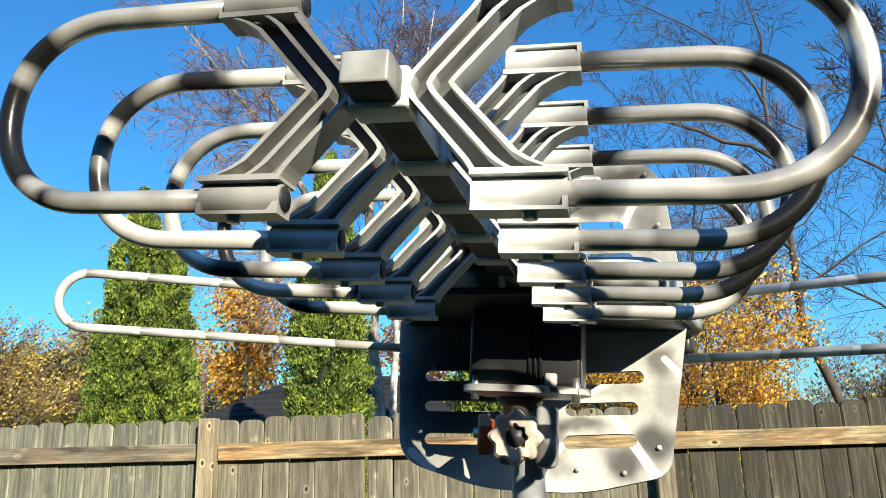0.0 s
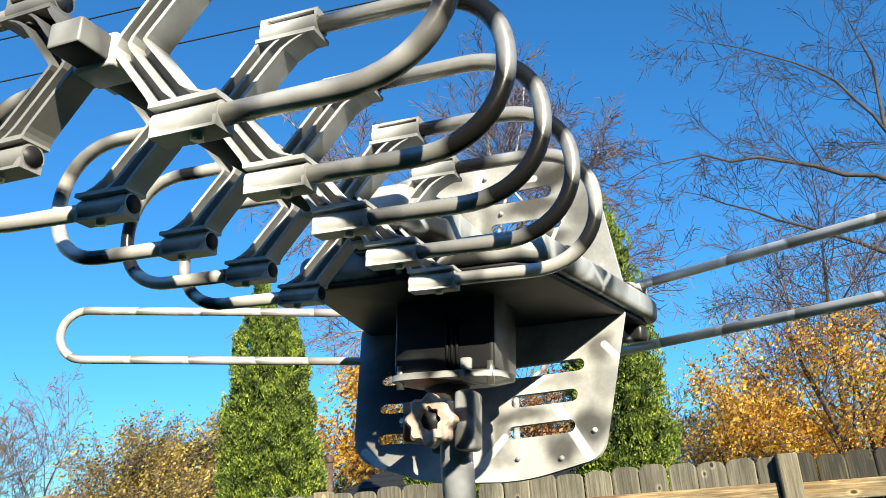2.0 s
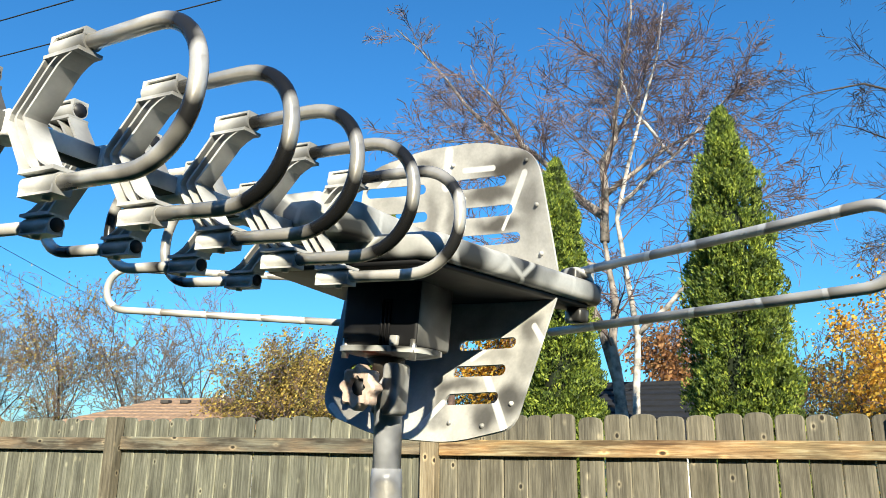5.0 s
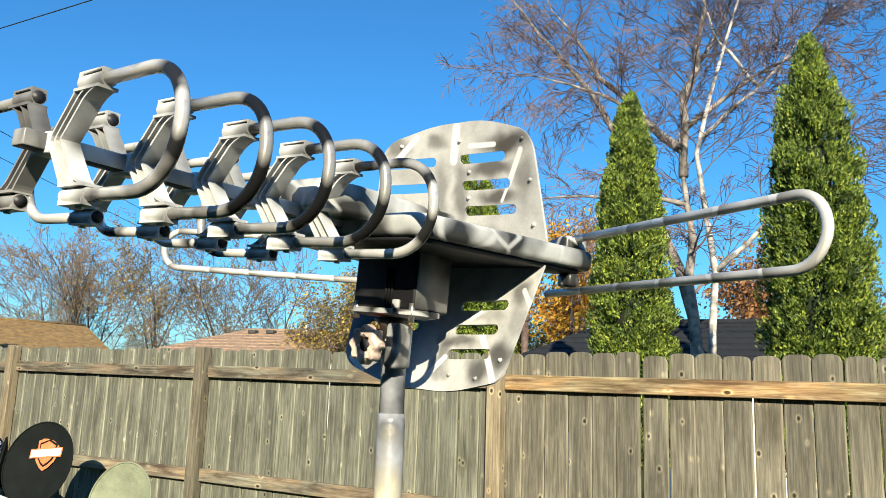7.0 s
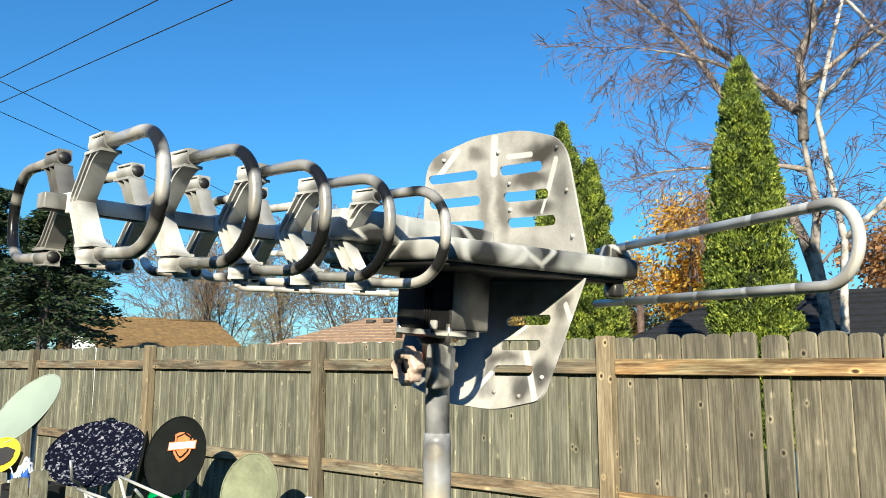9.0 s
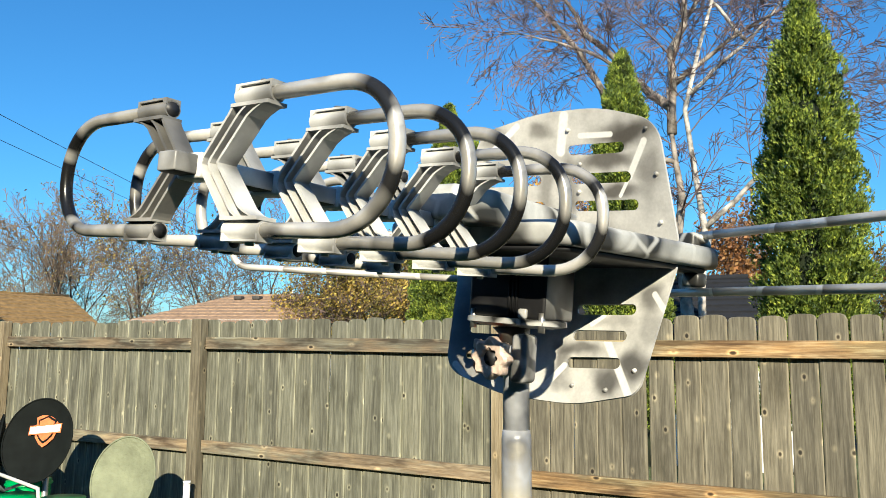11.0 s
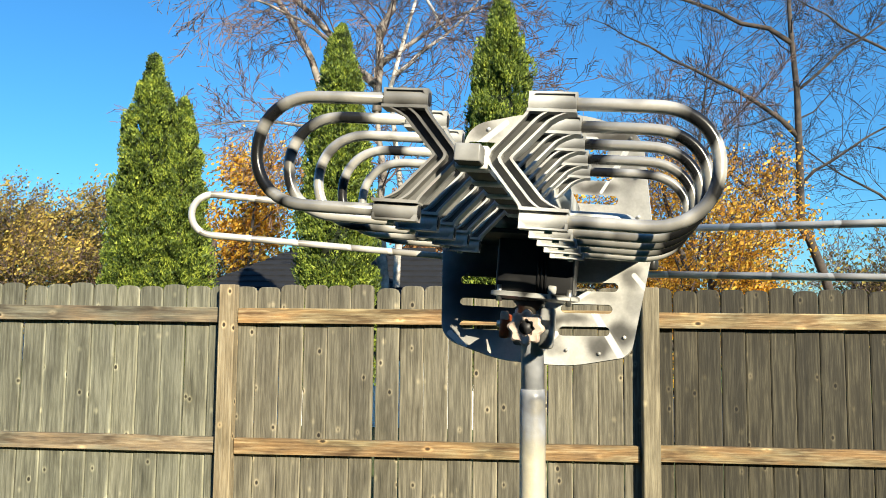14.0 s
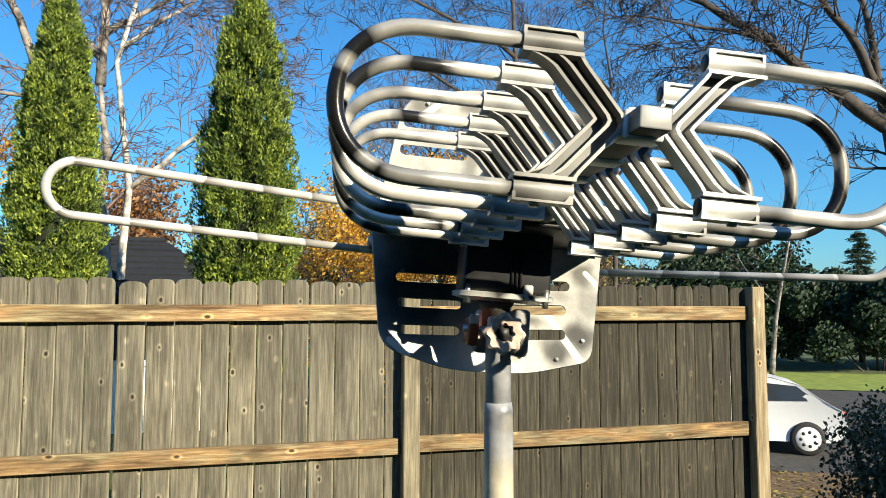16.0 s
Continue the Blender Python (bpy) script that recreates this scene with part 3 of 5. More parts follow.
def reflector(name, outline, slots, label, paint):
    """A curved sheet with slots through it, bent as panel_y gives."""
    cu = bpy.data.curves.new(name, "CURVE")
    cu.dimensions, cu.fill_mode = "2D", "BOTH"
    loops = [outline]
    for x0, z0, x1, z1, h in slots:
        loop = []
        ang = math.atan2(z1 - z0, x1 - x0)
        for j in range(13):
            a = ang + math.pi / 2 + math.pi * j / 12
            loop.append((x0 + h * math.cos(a), z0 + h * math.sin(a)))
        for j in range(13):
            a = ang - math.pi / 2 + math.pi * j / 12
            loop.append((x1 + h * math.cos(a), z1 + h * math.sin(a)))
        loops.append(loop)
    for loop in loops:
        sp = cu.splines.new("POLY")
        sp.points.add(len(loop) - 1)
        sp.use_cyclic_u = True
        for q, p in zip(sp.points, loop):
            q.co = (p[0], p[1], 0, 1)
    tmp = bpy.data.objects.new("tmp", cu)
    me = bpy.data.meshes.new_from_object(tmp)
    bpy.data.objects.remove(tmp)
    bm = bmesh.new()
    bm.from_mesh(me)
    bmesh.ops.remove_doubles(bm, verts=bm.verts, dist=1e-6)
    for k in range(-14, 15):
        bmesh.ops.bisect_plane(bm, geom=bm.verts[:] + bm.edges[:] + bm.faces[:], plane_co=(k * 0.0085, 0, 0), plane_no=(1, 0, 0))
    for k in range(-16, 17):
        bmesh.ops.bisect_plane(bm, geom=bm.verts[:] + bm.edges[:] + bm.faces[:], plane_co=(0, k * 0.0085, 0), plane_no=(0, 1, 0))
    for v in bm.verts:
        x, z = v.co.x, v.co.y
        v.co = (x, panel_y(x, z), z)
    bmesh.ops.recalc_face_normals(bm, faces=bm.faces)
    ob = part(name, bm, paint, antenna, label)
    md = ob.modifiers.new("sheet", "SOLIDIFY")
    md.thickness, md.offset = 0.0022, 0
    return sharpen(ob, 50)


UP = rounded([(-0.108, 0.004), (0.106, 0.004), (0.0875, 0.106), (0.03, 0.124), (-0.03, 0.124), (-0.092, 0.108)], [0.006, 0.006, 0.022, 0.02, 0.02, 0.022])
DOWN = rounded([(-0.112, -0.012), (-0.096, -0.118), (-0.035, -0.1345), (0.035, -0.1335), (0.092, -0.118), (0.106, -0.012)], [0.004, 0.018, 0.02, 0.02, 0.012, 0.004])
UP_SLOTS = [(0.004, 0.0885, 0.051, 0.0875, 0.0046), (0.0065, 0.0632, 0.057, 0.062, 0.0046), (0.0095, 0.0388, 0.064, 0.038, 0.0046),
            (-0.087, 0.0865, -0.034, 0.088, 0.0046), (-0.088, 0.0615, -0.033, 0.063, 0.0046), (-0.0905, 0.0385, -0.03, 0.0388, 0.0046)]
DOWN_SLOTS = [(0.0235, -0.0545, 0.071, -0.052, 0.0046), (0.0245, -0.077, 0.067, -0.0745, 0.0046), (0.0245, -0.100, 0.066, -0.0965, 0.0046),
              (-0.082, -0.0562, -0.03, -0.0541, 0.0042), (-0.079, -0.0789, -0.029, -0.0771, 0.0042), (-0.076, -0.1025, -0.03, -0.1005, 0.0042)]
reflector("upper_reflector", UP, UP_SLOTS, "slotted upright reflector sheet, sprayed in blurred silver and grey", M_PLATE_UP)
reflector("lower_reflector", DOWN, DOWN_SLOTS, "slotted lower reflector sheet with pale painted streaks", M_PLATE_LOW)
for x, z in ((0.077, 0.1), (0.0865, 0.062), (0.0, 0.106), (0.01, 0.051), (0.0115, 0.0755), (0.09, 0.022), (-0.07, 0.105), (0.062, -0.118), (0.03, -0.118), (0.085, -0.1), (-0.08, -0.05)):
    y = panel_y(x, z)
    part("rivet", cyl((x, y + 0.001, z), (x, y - 0.0032, z), 0.0021, 10, 0.0016), M_ARM, antenna)

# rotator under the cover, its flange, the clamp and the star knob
# colour carries the light here: shaded front near-black, sunlit flank paler
housing = bevel(part("rotator_housing", box((-0.0356, -0.012, -0.066), (0.0369, 0.0346, -0.012)), M_DARK, antenna, "square rotator housing, front darkened as shade, flank paler as sunlit"), 0.003, 3)
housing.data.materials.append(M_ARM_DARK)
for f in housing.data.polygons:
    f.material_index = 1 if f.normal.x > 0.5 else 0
for x in (0.004, 0.0075, 0.011):
    part("housing_rib", tube([(x, -0.0125, -0.064), (x, -0.0125, -0.03)], 0.0012, 8), M_DARK, antenna)


def oval_plate(cx, cy, rx, ry, z0, z1):
    """A rounded oblong plate, thinner towards its rim."""
    bm = bmesh.new()
    rows = []
    for z, k in ((z0, 0.72), (z0 + 0.35 * (z1 - z0), 1.0), (z1 - 0.0008, 1.0), (z1, 0.96)):
        row = []
        for j in range(40):
            a = 2 * math.pi * j / 40
            c, d = math.cos(a), math.sin(a)
            row.append(bm.verts.new((cx + k * rx * math.copysign(abs(c) ** 0.6, c), cy + k * ry * math.copysign(abs(d) ** 0.6, d), z)))
        rows.append(row)
    for p, q in zip(rows, rows[1:]):
        for j in range(40):
            bm.faces.new((p[j], p[(j + 1) % 40], q[(j + 1) % 40], q[j]))
    bm.faces.new(rows[0])
    bm.faces.new(rows[-1])
    bmesh.ops.recalc_face_normals(bm, faces=bm.faces)
    return bm


sharpen(part("flange", oval_plate(0.0005, 0.006, 0.0415, 0.023, -0.0725, -0.0655), M_TRAY, antenna), 40)
for x in (-0.031, 0.0335):
    part("flange_screw", cyl((x, -0.010, -0.0755), (x, -0.010, -0.060), 0.0028, 8), M_STEEL, antenna)
bevel(part("flange_lug", box((0.014, -0.0155, -0.0655), (0.022, -0.0115, -0.0575)), M_ARM, antenna), 0.0015)
part("neck", tube([(-0.004, 0.008, -0.0715), (-0.003, 0.009, -0.079), (-0.003, 0.010, -0.094)], [0.0165, 0.0120, 0.0105], 20), M_UNDER, antenna, "dark tapered neck over the clamp")
bevel(part("clamp", box((0.0085, -0.0135, -0.116), (0.0220, 0.0075, -0.0775)), M_ARM, antenna, "pipe clamp sprayed silver"), 0.004, 3)
bevel(part("clamp_back", box((-0.0185, 0.0115, -0.116), (0.0085, 0.0245, -0.080)), M_ARM, antenna), 0.003, 2)
bevel(part("clamp_jaw", box((-0.0285, -0.012, -0.110), (-0.0195, 0.012, -0.087)), M_BRASS, antenna, "orange-brown clamp jaw"), 0.003, 2)
bevel(part("jaw_tip", box((-0.0280, -0.013, -0.0925), (-0.0200, -0.0095, -0.0845)), M_KNOB, antenna), 0.0015, 2)
part("bolt", cyl((-0.0315, -0.006, -0.0965), (0.012, -0.006, -0.0965), 0.0032, 10), M_STEEL, antenna)


def knob_mesh(c, r, depth):
    bm = bmesh.new()
    ring = []
    for k in range(64):
        a = 2 * math.pi * k / 64
        q = r * (1 + 0.10 * math.cos(8 * a))
        ring.append((q * math.cos(a), q * math.sin(a)))
    rows = []
    for dy, s in ((0.0, 0.88), (-0.002, 1.0), (-depth + 0.002, 1.0), (-depth, 0.86), (-depth + 0.001, 0.5), (-depth + 0.005, 0.42)):
        rows.append([bm.verts.new((c[0] + x * s, c[1] + dy, c[2] + z * s)) for x, z in ring])
    for a, b in zip(rows, rows[1:]):
        for k in range(64):
            bm.faces.new((a[k], a[(k + 1) % 64], b[(k + 1) % 64], b[k]))
    bm.faces.new(rows[0])
    bm.faces.new(rows[-1])
    bmesh.ops.recalc_face_normals(bm, faces=bm.faces)
    return bm


sharpen(part("star_knob", knob_mesh((-0.0016, -0.0165, -0.0978), 0.0155, 0.013), M_KNOB, antenna, "lobed clamp knob, cream with overspray"), 40)
# black disc added for the shade down in the knob's recess
part("hollow_shade_disc", cyl((-0.0016, -0.0238, -0.0978), (-0.0016, -0.0252, -0.0978), 0.0062, 20), M_BLACK, antenna)

# mast
mast = root("mast", Matrix.Translation((-0.111, 0.534, 0)), "pale pipe mast with grey overspray, standing in the lawn", "mast")
part("pipe", tube([(0, 0, -0.3), (0, 0, 0.6), (0, 0, 1.2), (0, 0, 1.59), (0, 0, 1.597)], [0.0122, 0.0122, 0.0122, 0.0121, 0.0112], 24), M_MAST, mast)
part("upper_pipe", tube([(0, 0, 1.58), (0.0, 0, 1.665), (0.003, -0.002, 1.70)], 0.0108, 24), M_MAST, mast)

# ---- ground ----
def ground_z(x, y):
    """Level yard; the land falls gently to the street beyond the fence's end."""
    t = min(1.0, max(0.0, (x * 0.75 + (y - 4.2) * 0.35 - 2.4) / 6.0))
    f = min(1.0, max(0.0, (y - 2.0) / 3.0))
    return -1.08 * t * t * (3 - 2 * t) * f


def lattice(xs, ys):
    V = [(x, y, ground_z(x, y)) for y in ys for x in xs]
    k = len(xs)
    F = [(j * k + i, j * k + i + 1, (j + 1) * k + i + 1, (j + 1) * k + i) for j in range(len(ys) - 1) for i in range(k - 1)]
    return V, F


def spread(near, far, step):
    out = [i * step for i in range(int(-near / step), int(near / step) + 1)]
    while out[-1] < far:
        out.append(out[-1] * 1.5)
        out.insert(0, out[0] * 1.5)
    return out


tagged(part("ground", lattice(spread(40, 2500, 1.0), spread(40, 2500, 1.0)), M_GRASS), "autumn lawn with fallen leaves, running to the horizon", "ground", kind="structure")

ASPHALT = plain("worn_asphalt", (0.052, 0.048, 0.043), 0.9, 0, 0.35, 6, 0.3)
LEAFY = plain("leaf_strewn_verge", (0.13, 0.082, 0.035), 0.95, 0, 0.8, 14, 0.5)


def strip(name, u0, u1, v0, v1, lift, material, label, category):
    """A strip of ground along the street; u runs along it, v across."""
    ax, ay = Vector((0.86, -0.51)), Vector((0.51, 0.86))
    V, F = [], []
    nu, nv = 24, 8
    for j in range(nv + 1):
        for i in range(nu + 1):
            u, v = u0 + (u1 - u0) * i / nu, v0 + (v1 - v0) * j / nv
            p = Vector((10.6, 12.9)) + ax * u + ay * v
            V.append((p.x, p.y, ground_z(p.x, p.y) + lift))
    for j in range(nv):
        for i in range(nu):
            a = j * (nu + 1) + i
            F.append((a, a + 1, a + nu + 2, a + nu + 1))
    return tagged(part(name, (V, F), material), label, category, kind="structure")


strip("road", -60, 60, -2.6, 12.0, 0.03, ASPHALT, "grey asphalt street with a few leaves", "road")
strip("far_lawn", -60, 60, 12.0, 19.5, 0.05, M_LAWN, "sunlit green lawn across the street", "lawn")
strip("verge", -2.0, 30, -6.5, -2.5, 0.04, LEAFY, "verge covered in dry brown leaves", "verge")


def fallen_leaves(count, seed):
    """Dry leaves lying on the verge and the near edge of the street."""
    rnd = random.Random(seed)
    V, F = [], []
    for _ in range(count):
        x, y = rnd.uniform(3.4, 9.0), rnd.uniform(4.6, 12.5)
        p = Vector((x, y, ground_z(x, y) + 0.055 + rnd.uniform(0, 0.015)))
        a, r = rnd.uniform(0, 6.28), rnd.uniform(0.02, 0.05)
        u = Vector((math.cos(a), math.sin(a), rnd.uniform(-0.4, 0.4))) * r
        w = Vector((-math.sin(a), math.cos(a), rnd.uniform(-0.4, 0.4))) * r * 0.6
        b = len(V)
        V += [tuple(p + u), tuple(p + w), tuple(p - u), tuple(p - w)]
        F.append((b, b + 1, b + 2, b + 3))
    return tagged(part("fallen_leaves", (V, F), M_RUSSET, smooth=False), "dry russet leaves scattered over the verge", "leaves", kind="stuff")


fallen_leaves(2600, 17)


# ---- unseen walls added behind the camera to block sky fill ----
def south_fill_blocker():
    bm = box((-13, -5.6, -0.3), (0.9, -5.0, 4.55))
    box_into(bm, (0.9, -5.6, -0.3), (13, -5.0, 4.1))
    return bm


tagged(part("unseen_wall_south", south_fill_blocker(), plain("brown_fill_blocker", (0.14, 0.09, 0.07), 0.9, 0, 0.3, 12, 0.3), smooth=False), "plain brown wall added out of view to cut sky fill", "wall", kind="structure")

# two more unseen walls, added at the sides to cut fill light
for nm, lo, hi in (("unseen_wall_east", (7.2, -5.0, -0.3), (7.6, 1.4, 4.2)), ("unseen_wall_west", (-9.4, -5.0, -0.3), (-9.0, 0.2, 4.4))):
    tagged(part(nm, box(lo, hi), bpy.data.materials["brown_fill_blocker"], smooth=False), "plain brown side wall added out of view to cut sky fill", "wall", kind="structure")

# ---- the fence ----
FY = 4.2
fence = root("board_fence", Matrix(), "weathered grey dog-eared board fence with tan posts and rails", "fence")
POSTS = [-16.36, -13.92, -11.48, -9.06, -6.63, -4.22, -1.745, 0.698, 3.035]


def picket_mesh(seed, material):
    rnd = random.Random(seed)
    w, t = 0.0685, 0.016
    h = 1.83
    c, d = 0.024 + rnd.uniform(-0.004, 0.006), 0.022 + rnd.uniform(-0.004, 0.006)
    prof = [(-w, 0.03), (w, 0.03), (w, h - d * 1.25), (w - c * 0.35, h - d * 0.45), (w - c, h - 0.003), (w * 0.25, h), (-w * 0.25, h), (-w + c, h - 0.003), (-w + c * 0.35, h - d * 0.45), (-w, h - d * 1.25)]
    bm = bmesh.new()
    rows = [[bm.verts.new((x * sx, y, z - dz)) for x, z in prof] for y, sx, dz in ((0, 0.90, 0.003), (0.005, 1.0, 0), (t, 1.0, 0))]
    k = len(prof)
    bm.faces.new(rows[0])
    bm.faces.new(reversed(rows[-1]))
    for a, b in zip(rows, rows[1:]):
        for i in range(k):
            bm.faces.new((a[i], b[i], b[(i + 1) % k], a[(i + 1) % k]))
    bmesh.ops.recalc_face_normals(bm, faces=bm.faces)
    me = bpy.data.meshes.new("picket")
    bm.to_mesh(me)
    bm.free()
    me.materials.append(material)
    return me


def bar_mesh(name, lo, hi, material, chamfer=0.004):
    bm = box(lo, hi)
    bmesh.ops.bevel(bm, geom=bm.edges[:], offset=chamfer, segments=1, affect="EDGES")
    me = bpy.data.meshes.new(name)
    bm.to_mesh(me)
    bm.free()
    me.materials.append(material)
    return me


def piece(name, me, parent, m):
    ob = new(name, me)
    ob.parent = parent
    ob.matrix_local = m
    return ob


rng = random.Random(5)
POST_ME = bar_mesh("post", (-0.047, 0, -0.3), (0.047, 0.084, 1.835), M_POST, 0.005)
POST_GREY = bar_mesh("post", (-0.047, 0, -0.3), (0.047, 0.084, 1.835), M_POST_GREY, 0.005)
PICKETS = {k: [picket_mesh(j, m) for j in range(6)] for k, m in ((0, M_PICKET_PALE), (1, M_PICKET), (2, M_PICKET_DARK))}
for x in POSTS:
    piece("post", POST_GREY if x in (0.698, -4.22, -9.06) else POST_ME, fence, pose(x, FY, rng.uniform(-0.012, 0.006), 0, rng.uniform(-0.3, 0.3), 0))
for x0, x1 in zip(POSTS, POSTS[1:]):
    a, b = x0 + 0.049, x1 - 0.052 - rng.uniform(0, 0.02)
    for z in (0.16, 0.853, 1.607):
        me = bar_mesh("rail", (-(b - a) / 2, 0, 0), ((b - a) / 2, 0.038, 0.09), M_RAIL if x0 > -2 else M_RAIL_GREY, 0.003)
        piece("rail", me, fence, pose((a + b) / 2, FY + 0.047, z + rng.uniform(-0.006, 0.006), rng.uniform(-1, 1), rng.uniform(-0.25, 0.25), 0))
    n, a, b = 17, x0 + 0.004, x1 + (0.004 if x1 < 3 else -0.03)
    w = (b - a) / n
    for k in range(n):
        s, wide = w / 0.1435, rng.uniform(1.002, 1.03)
        # two boards of the middle panel have shrunk and let daylight through
        shift = 0.0
        if x0 == -1.745 and k in (5, 6, 7):
            wide, shift = {5: (0.985, -0.004), 6: (0.985, 0.001), 7: (1.0, 0.002)}[k]
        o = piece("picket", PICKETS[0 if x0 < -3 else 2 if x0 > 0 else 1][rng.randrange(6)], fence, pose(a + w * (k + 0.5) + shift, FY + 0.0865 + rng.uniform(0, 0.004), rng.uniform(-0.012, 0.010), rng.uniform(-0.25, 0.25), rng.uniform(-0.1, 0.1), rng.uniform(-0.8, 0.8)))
        o.scale = (s * wide, 1, 1)


# ---- trees ----
def grow(rnd, wood, fine, start, direction, length, radius, level, top, spec):
    """One limb and, from it, smaller ones. Thick limbs go into wood, thin ones into fine."""
    steps = (9, 7, 5, 3, 2)[min(level, 4)]
    p, d = Vector(start), Vector(direction).normalized()
    pts, rad = [p.copy()], [radius]
    wob = spec["wobble"] * (0.6 + 0.35 * level)
    for i in range(steps):
        d = (d + Vector((rnd.gauss(0, wob), rnd.gauss(0, wob), rnd.gauss(0, wob) + spec["rise"] * (0.4 + 0.3 * level)))).normalized()
        p = p + d * length / steps
        pts.append(p.copy())
        rad.append(max(spec["thin"], radius * (1 - (0.94 if level == 0 else 0.85) * (i + 1) / steps)))
    if level < 2:
        wood.append(([], []))
    V, F = wood[-1] if level < 2 else fine
    tube_into(V, F, pts, rad, (10, 7, 5, 3, 3)[min(level, 4)], level < 2)
    if level >= top:
        return
    count = spec["count"][level]
    for k in range(count):
        t = spec["from"][level] + (1 - spec["from"][level]) * (k + rnd.random()) / count
        i = min(int(t * steps), steps - 1)
        f = t * steps - i
        q = pts[i].lerp(pts[i + 1], f)
        dd = (pts[i + 1] - pts[i]).normalized()
        side = dd.orthogonal().normalized()
        side.rotate(Matrix.Rotation(rnd.uniform(0, 2 * math.pi), 3, dd))
        spreadv = spec["angle"][level] * rnd.uniform(0.7, 1.25)
        nd = dd * math.cos(spreadv) + side * math.sin(spreadv)
        ln = length * spec["ratio"][level] * rnd.uniform(0.65, 1.15) * (1.15 - 0.55 * t)
        grow(rnd, wood, fine, q, nd, ln, max(spec["thin"], rad[i] * spec["thick"][level] * rnd.uniform(0.7, 1.0)), level + 1, top, spec)


SPEC = dict(wobble=0.10, rise=0.05, thin=0.006, count=(9, 8, 7, 5), angle=(0.75, 0.75, 0.8, 0.8), ratio=(0.5, 0.5, 0.5, 0.5), thick=(0.5, 0.55, 0.6, 0.7))
SPEC["from"] = (0.3, 0.2, 0.15, 0.1)


def leaf_quads(rnd, anchors, count, spread_r, size, flat=0.3):
    """Small four-cornered leaves scattered round the anchor points."""
    V, F = [], []
    for _ in range(count):
        a = anchors[rnd.randrange(len(anchors))]
        p = Vector(a) + Vector((rnd.gauss(0, spread_r), rnd.gauss(0, spread_r), rnd.gauss(0, spread_r)))
        n = Vector((rnd.gauss(0, 1), rnd.gauss(0, 1), rnd.gauss(0, 1) + flat)).normalized()
        u = n.orthogonal().normalized()
        w = n.cross(u)
        s = size * rnd.uniform(0.6, 1.3)
        b = len(V)
        V += [tuple(p + u * s), tuple(p + w * s * 0.6), tuple(p - u * s), tuple(p - w * s * 0.6)]
        F.append((b, b + 1, b + 2, b + 3))
    return V, F


def bare_tree(name, at, height, lean, radius, seed, bark, label, category="tree", stems=1, top=4, leaves=None, spec=None, leaf_size=0.05, leaf_count=0, leaf_spread=0.25, leaf_low=0.0, leaf_high=99.0, twigs=None):
    rnd = random.Random(seed)
    s = dict(SPEC, **(spec or {}))
    wood, fine = [], ([], [])
    for k in range(stems):
        d = Vector((lean[0] + (rnd.uniform(-0.2, 0.2) if k else 0), lean[1] + (rnd.uniform(-0.2, 0.2) if k else 0), 1))
        off = Vector((0.25 * k * rnd.uniform(-1, 1), 0.25 * k * rnd.uniform(-1, 1), -0.2))
        grow(rnd, wood, fine, off, d, height * (1 if k == 0 else rnd.uniform(0.75, 0.95)), radius * (1 if k == 0 else 0.75), 0, top, s)
    t = root(name, Matrix.Translation((at[0], at[1], ground_z(*at))), label, category)
    for k, w in enumerate(wood):
        part("limb" if k else "trunk", w, bark, t)
    tagged(part("fine_branching", fine, twigs or M_TWIG, t, smooth=False), kind="stuff")
    if leaves:
        pts = [v for v in fine[0][::7] if leaf_low < v[2] < leaf_high * rnd.uniform(0.72, 1.12)]
        tagged(part("crown", leaf_quads(rnd, pts, leaf_count, leaf_spread, leaf_size), leaves, t, smooth=False), kind="stuff")
    return t


